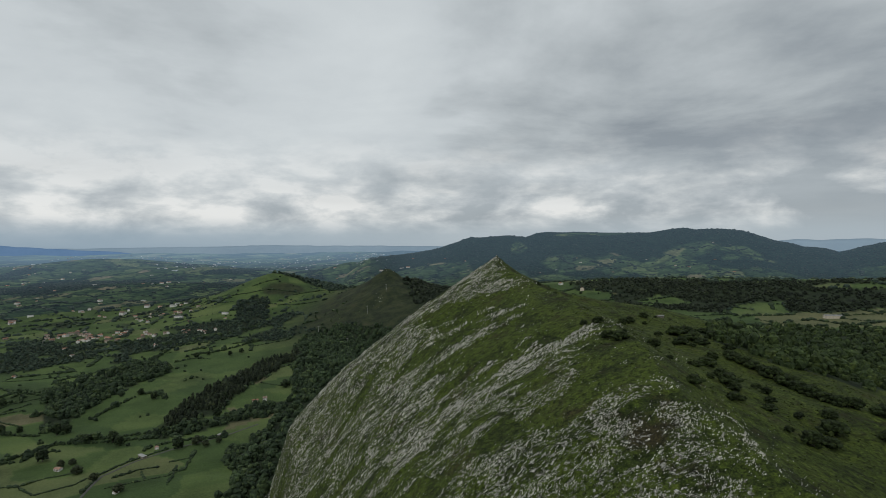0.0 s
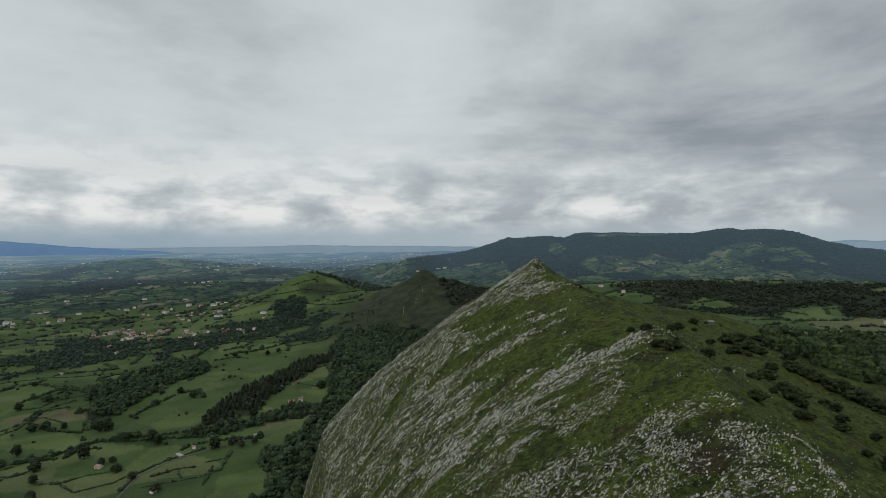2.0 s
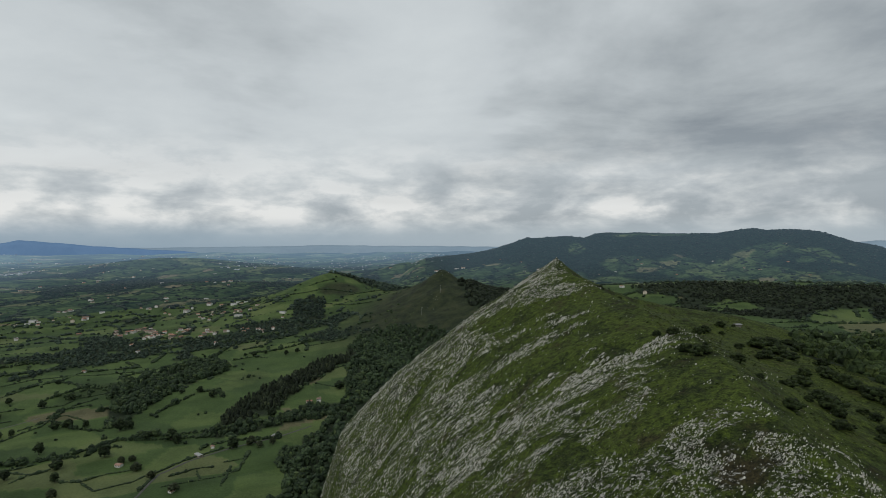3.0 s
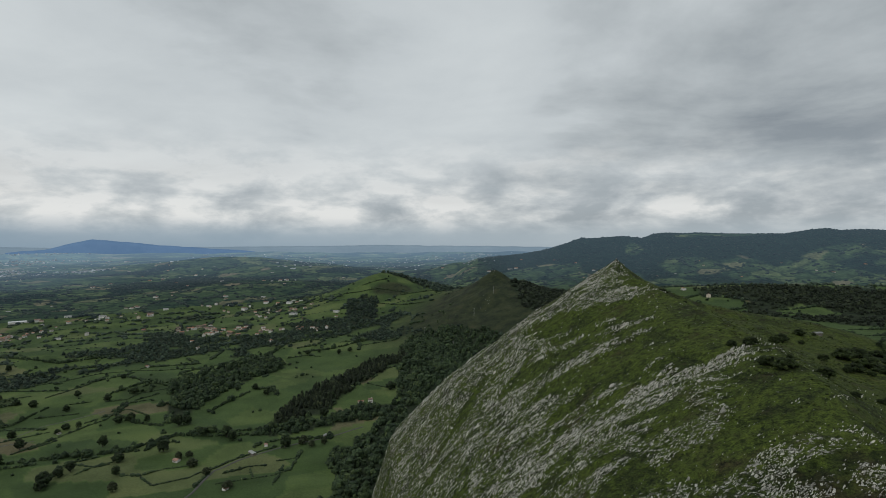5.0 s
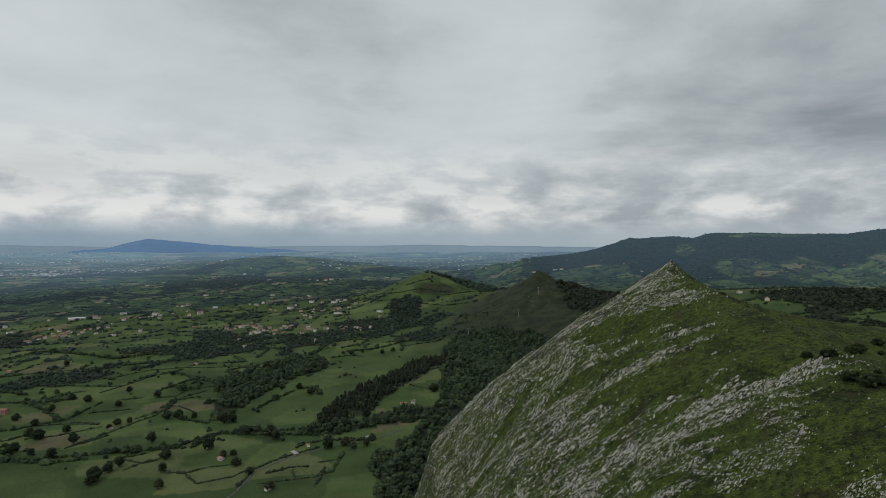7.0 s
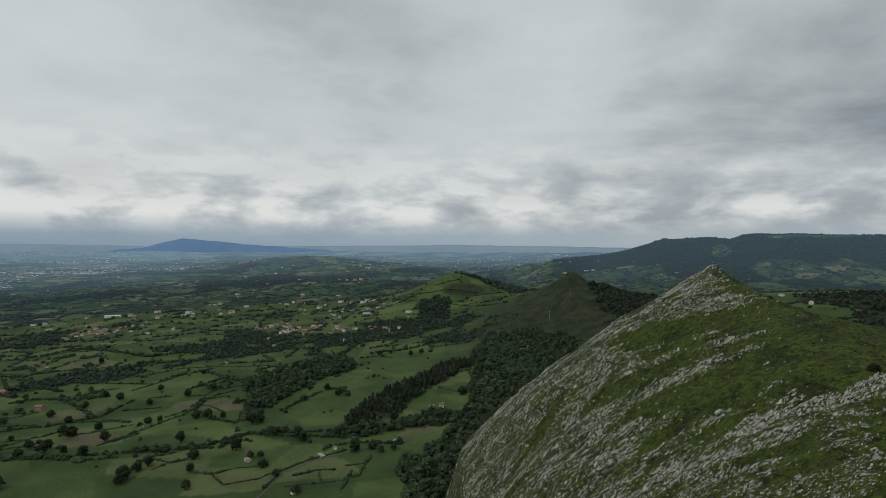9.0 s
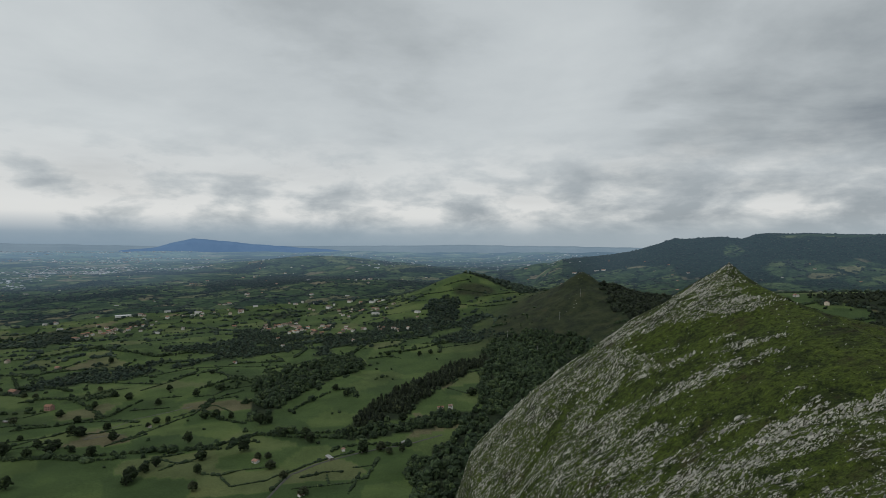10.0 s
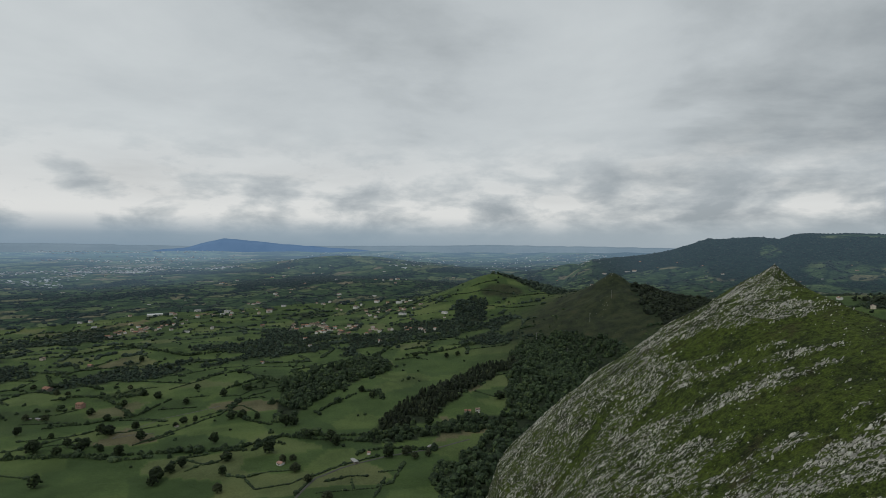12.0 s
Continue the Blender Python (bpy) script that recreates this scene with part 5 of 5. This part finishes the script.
GROUP = "houses of the hamlets"
HOUSES = [
    house("white rendered house with an orange clay tile roof", MAT_WHITE, MAT_TILE, 12, 9, 5.6, GROUP),
    house("cream house with a weathered tile roof", MAT_CREAM, MAT_OLD_TILE, 13, 9, 5.4, GROUP),
    house("rubble stone farmhouse with a clay tile roof", MAT_RUBBLE, MAT_TILE, 15, 9, 5.0, GROUP),
    house("low white cottage with a red tile roof", MAT_WHITE, MAT_TILE, 11, 8, 3.4, GROUP, storeys=1),
    house("white house with a pale roof among trees", MAT_WHITE, MAT_OLD_TILE, 14, 10, 6.2, GROUP),
]


def settle(templates, spots, lo=0.62, hi=0.9, first=True):
    for k, (x, y) in enumerate(spots):
        t, s, turn = templates[k % len(templates)], rng.uniform(lo, hi), rng.uniform(-40, 40) + (90 if rng.uniform() < 0.4 else 0)
        z = float(min(terrain(x + a, y + b) for a in (-5, 5) for b in (-4, 4)))
        m = pose(x, y, z + 0.5, 0, 0, turn) @ Matrix.Diagonal((s, s, s, 1))
        if first and k < len(templates):
            t.matrix_basis = m
        else:
            copy_thing(t, m)


settle(HOUSES, [(-786, 1228), (-790, 1252), (-788, 1270), (-720, 1175), (-697, 1159), (-704, 1186), (-736, 1214), (-664, 1172), (-679, 1215), (-680, 1231), (-656, 1199), (-660, 1154), (-606, 1190), (-607, 1212), (-584, 1191), (-603, 1168), (-570, 1210), (-528, 1225), (-486, 1201), (-503, 1220), (-540, 1105), (-837, 1246), (-784, 1181), (-723, 1394), (-698, 1362), (-672, 1341), (-717, 1449), (-670, 1413), (-640, 1402), (-832, 1640), (-889, 1549), (-943, 1623), (-559, 1303), (-489, 1323), (-661, 1049), (-704, 1097)])
settle(HOUSES, [(-1148, 1055), (-1149, 1076), (-1125, 1063), (-1128, 1083), (-1134, 1106), (-1110, 1113), (-1098, 1092), (-1119, 1130), (-1124, 1149), (-1064, 1104), (-1180, 1119), (-1167, 1090), (-1148, 1010), (-1121, 1207), (-1101, 1276), (-1132, 1255), (-1220, 1268), (-1170, 1050), (-1073, 1410), (-1096, 1337), (-1008, 1375), (-1158, 1611), (-1383, 1846), (-1385, 2021), (-1230, 1870), (-1567, 2424), (-1594, 2242), (-1618, 2188), (-1023, 1907), (-889, 1900), (-964, 2385), (-811, 2067)], first=False)
for cx, cy, sx, sy, n in ((-690, 1195, 60, 28, 26), (-1128, 1095, 34, 34, 16), (-660, 1390, 40, 30, 8), (-540, 1215, 50, 14, 6)):
    settle(HOUSES, [(float(rng.normal(cx, sx)), float(rng.normal(cy, sy))) for _ in range(n)], 0.6, 0.85, first=False)
settle(HOUSES, [(242, 1215), (271, 1152), (988, 2149), (868, 2132), (881, 2112), (843, 2145), (970, 2005), (990, 2008), (1338, 1901), (360, 2194), (527, 2334), (-1053, 804), (-932, 802), (-664, 912), (40, 2350), (90, 2400), (-60, 2450), (10, 2500), (-150, 2600), (150, 2300), (-230, 2380), (-320, 2250), (620, 2150), (700, 2050), (780, 2260)], 0.7, 1.0, first=False)

FAR_GROUP = "houses scattered over the far hills"
FAR_HOUSES = [
    house("distant white house with a tile roof", MAT_WHITE, MAT_OLD_TILE, 13, 10, 6.0, FAR_GROUP, chimney=False, openings=False),
    house("distant cream house with a clay tile roof", MAT_CREAM, MAT_TILE, 12, 9, 5.5, FAR_GROUP, chimney=False, openings=False),
    house("distant long white farmhouse", MAT_WHITE, MAT_SHEET, 19, 9, 5.0, FAR_GROUP, chimney=False, openings=False),
]
settle(FAR_HOUSES, [(-1181, 1636), (-1135, 1493), (-1119, 1348), (-1563, 2427), (-1360, 1993), (-1581, 2337), (-1624, 2202), (-1221, 1856), (-1174, 1986), (-961, 1654), (-895, 1575), (-852, 1678), (-788, 1571), (-737, 1538), (-696, 1523), (-805, 1483), (-747, 1432), (-606, 1353), (-937, 2015), (-1004, 1977), (-968, 1964), (-941, 1977), (-1822, 2605), (-1622, 2284), (-1009, 1381), (-1023, 1355), (-921, 2053), (-250, 2401), (-219, 2396), (-169, 2424), (-509, 2780), (-357, 2683), (-501, 1356), (-143, 2426), (-132, 2624), (-1212, 1339)], 0.75, 1.05)
spots = []
for x, y in zip(rng.uniform(-2300, 1100, 1500), rng.uniform(1050, 2650, 1500)):
    open_land = float(wooded(x, y)) < 0.25 and math.hypot(x + 448, y - 1560) > 190 and math.hypot(x + 128, y - 1300) > 330
    gathered = float(fractal(np.array(x), np.array(y), 170, 2, 311)) > 0.04
    if -54 < math.degrees(math.atan2(x, y)) < 30 and (x < -250 or y > 2000) and open_land and gathered and len(spots) < 100:
        spots.append((float(x), float(y)))
settle(FAR_HOUSES, spots, 0.55, 0.85, first=False)
FARM = house("white farmhouse with a clay tile roof in a meadow", MAT_WHITE, MAT_OLD_TILE, 7, 6.5, 5.4, "farm buildings")
FARM.matrix_basis = pose(-233, 768, float(terrain(-233, 768)) + 0.3, 0, 0, 15) @ Matrix.Diagonal((0.75, 0.75, 0.75, 1))
BYRE = house("low farm outbuilding with a patched tile roof", MAT_CREAM, MAT_TILE, 10, 5.5, 2.6, "farm buildings", "outbuilding", 1, False, 0.35)
BYRE.matrix_basis = pose(-245, 765, float(terrain(-245, 765)) + 0.3, 0, 0, 25) @ Matrix.Diagonal((0.75, 0.75, 0.75, 1))
RED_HOUSE = house("pink house with a red tile roof by an orchard", surface_material("pink_render", (0.42, 0.26, 0.21)), MAT_TILE, 9, 7.5, 5.2, "farm buildings")
RED_HOUSE.matrix_basis = pose(-737, 635, float(terrain(-737, 635)) + 0.5, 0, 0, 10)
BROWN_BARN = house("broad barn with a rust-red tile roof", MAT_RUBBLE, MAT_TILE, 14, 9, 3.6, "farm buildings", "barn", 1, False)
BROWN_BARN.matrix_basis = pose(-855, 674, float(terrain(-855, 674)) + 0.5, 0, 0, -10)
COTTAGE = house("small cabin with a pink tile roof beside willows", MAT_WHITE, surface_material("pink_tiles", (0.42, 0.25, 0.19), 0.9, 0.9, 0.4, 0.6), 8, 6.5, 2.8, "farm buildings", "cabin", 1, False)
settle([COTTAGE], [(-366, 559), (-298, 611), (-558, 620), (-281, 504)], 0.68, 0.8)
SHED = house("long grey metal-roofed shed beside the lane", MAT_RUBBLE, MAT_SHEET, 14, 5, 2.4, "farm buildings", "shed", 1, False, 0.2, False)
settle([SHED], [(-300, 586), (-738, 580), (-249, 652), (-750, 577)], 0.6, 0.8)
GREENHOUSE = house("long white greenhouse roof beside the hamlet", MAT_WHITE, surface_material("white_plastic_sheet", (0.72, 0.72, 0.72), 0.5, 0.4, 0.15), 40, 11, 3.0, "farm buildings", "greenhouse", 1, False, 0.3, False)
GREENHOUSE.matrix_basis = pose(-1262, 1245, float(terrain(-1262, 1245)) + 0.8, 0, 0, 52)
LONG_BARN = house("long open-fronted cattle barn in a hay field", MAT_CREAM, MAT_SHEET, 24, 8, 3.6, "farm buildings", "barn", 1, False, 0.25, False)
LONG_BARN.matrix_basis = pose(580, 880, float(terrain(580, 880)) + 0.6, 0, 0, -8)
HUT = house("tiny stone hut with a pale sheet roof among bushes", MAT_RUBBLE, MAT_SHEET, 4.5, 3.5, 2.0, "farm buildings", "hut", 1, False, 0.3, False)
HUT.matrix_basis = pose(173, 472, float(ground_height(173, 472)) + 0.3, 0, 0, 20)


# ---- poles and a dead tree --------------------------------------------------
def power_pole():
    root = thing("utility_pole", "tall pale concrete power pole on the hillside", "utility pole", "power line")
    bm = bmesh.new()
    limb(bm, (0, 0, -1), (0, 0, 15), 0.34, 0.2, 8)
    part("post", bm, MAT_SHEET, root)
    part("crossarm", box_bm(-1.8, 1.8, -0.12, 0.12, 13.7, 13.95, 0.02), MAT_SHEET, root)
    for k in (-1.5, 0, 1.5):
        bm = bmesh.new()
        limb(bm, (k, 0, 13.95), (k, 0, 14.5), 0.09, 0.06, 6)
        part("insulator", bm, MAT_WHITE, root)
    return root


POLE = power_pole()
spots = [(-235, 1110), (-150, 1165), (-165, 1010), (-120, 1240)]
for k, (x, y) in enumerate(spots):
    m = pose(x, y, float(terrain(x, y)), 0, 0, 30)
    if k:
        copy_thing(POLE, m)
    else:
        POLE.matrix_basis = m

dead = thing("dead_tree", "bare bleached dead tree at the wood's edge", "tree")
bm = bmesh.new()
limb(bm, (0, 0, -0.5), (0.3, 0, 8.5), 0.4, 0.16)
for a, z0, z1 in ((0.3, 4.0, 7.5), (2.2, 4.8, 8.4), (3.6, 5.6, 8.8), (5.1, 6.2, 10.0)):
    limb(bm, (0.15, 0, z0), (2.4 * math.cos(a), 2.4 * math.sin(a), z1), 0.16, 0.05, 5)
part("trunk", bm, MAT_PALE_WOOD, dead)
dead.matrix_basis = pose(218, 610, float(ground_height(218, 610)))


# ---- the far towns of the plain: specks of roofs ----------------------------
def town(name, label, bearing, spread, r0, r1, count):
    # streets of houses strung out along a few lines
    row = rng.integers(0, 16, count)
    b = np.radians(rng.normal(bearing, spread, 16)[row] + rng.normal(0, 0.24 * spread, count))
    r = rng.uniform(r0, r1, 16)[row] + rng.normal(0, 0.07 * (r1 - r0), count)
    x, y = HUB[0] + r * np.sin(b), HUB[1] + r * np.cos(b)
    z = terrain(x, y) + 4.0
    large = np.where(rng.uniform(0, 1, count) < 0.06, rng.uniform(2.0, 4.0, count), 1.0)
    w, d, h = rng.uniform(1.4, 4.2, count) * large, rng.uniform(2, 5, count), rng.uniform(0.7, 1.7, count)
    unit = np.array([(-1, -1, -1), (1, -1, -1), (1, 1, -1), (-1, 1, -1), (-1, -1, 1), (1, -1, 1), (1, 1, 1), (-1, 1, 1)], float)
    quads = np.array([(0, 3, 2, 1), (4, 5, 6, 7), (0, 1, 5, 4), (1, 2, 6, 5), (2, 3, 7, 6), (3, 0, 4, 7)])
    v = unit[None] * np.stack([w, d, h], -1)[:, None] + np.stack([x, y, z], -1)[:, None]
    ob = raw_mesh(name, v.reshape(-1, 3), (quads[None] + (np.arange(count) * 8)[:, None, None]).reshape(-1, 4), MAT_TOWN, True)
    return tagged(ob, label, "town", kind="stuff")


town("far_town", "pale roofs of a town on the hazy plain", -49, 3.5, 3020, 3330, 420)
town("far_town", "pale outskirts of the town on the plain", -53, 3.0, 2600, 3150, 260)
town("far_town", "pale sheds and roofs along the valley road", -47, 4.5, 3600, 3950, 260)
town("far_town", "pale roofs of a far town below the blue mountain", -49, 5.5, 4400, 4750, 260)
town("far_town", "scattered pale roofs on the plain", -35, 9, 3100, 4600, 260)
town("far_town", "scattered pale farms in the broad valley", -12, 6, 2700, 4500, 300)
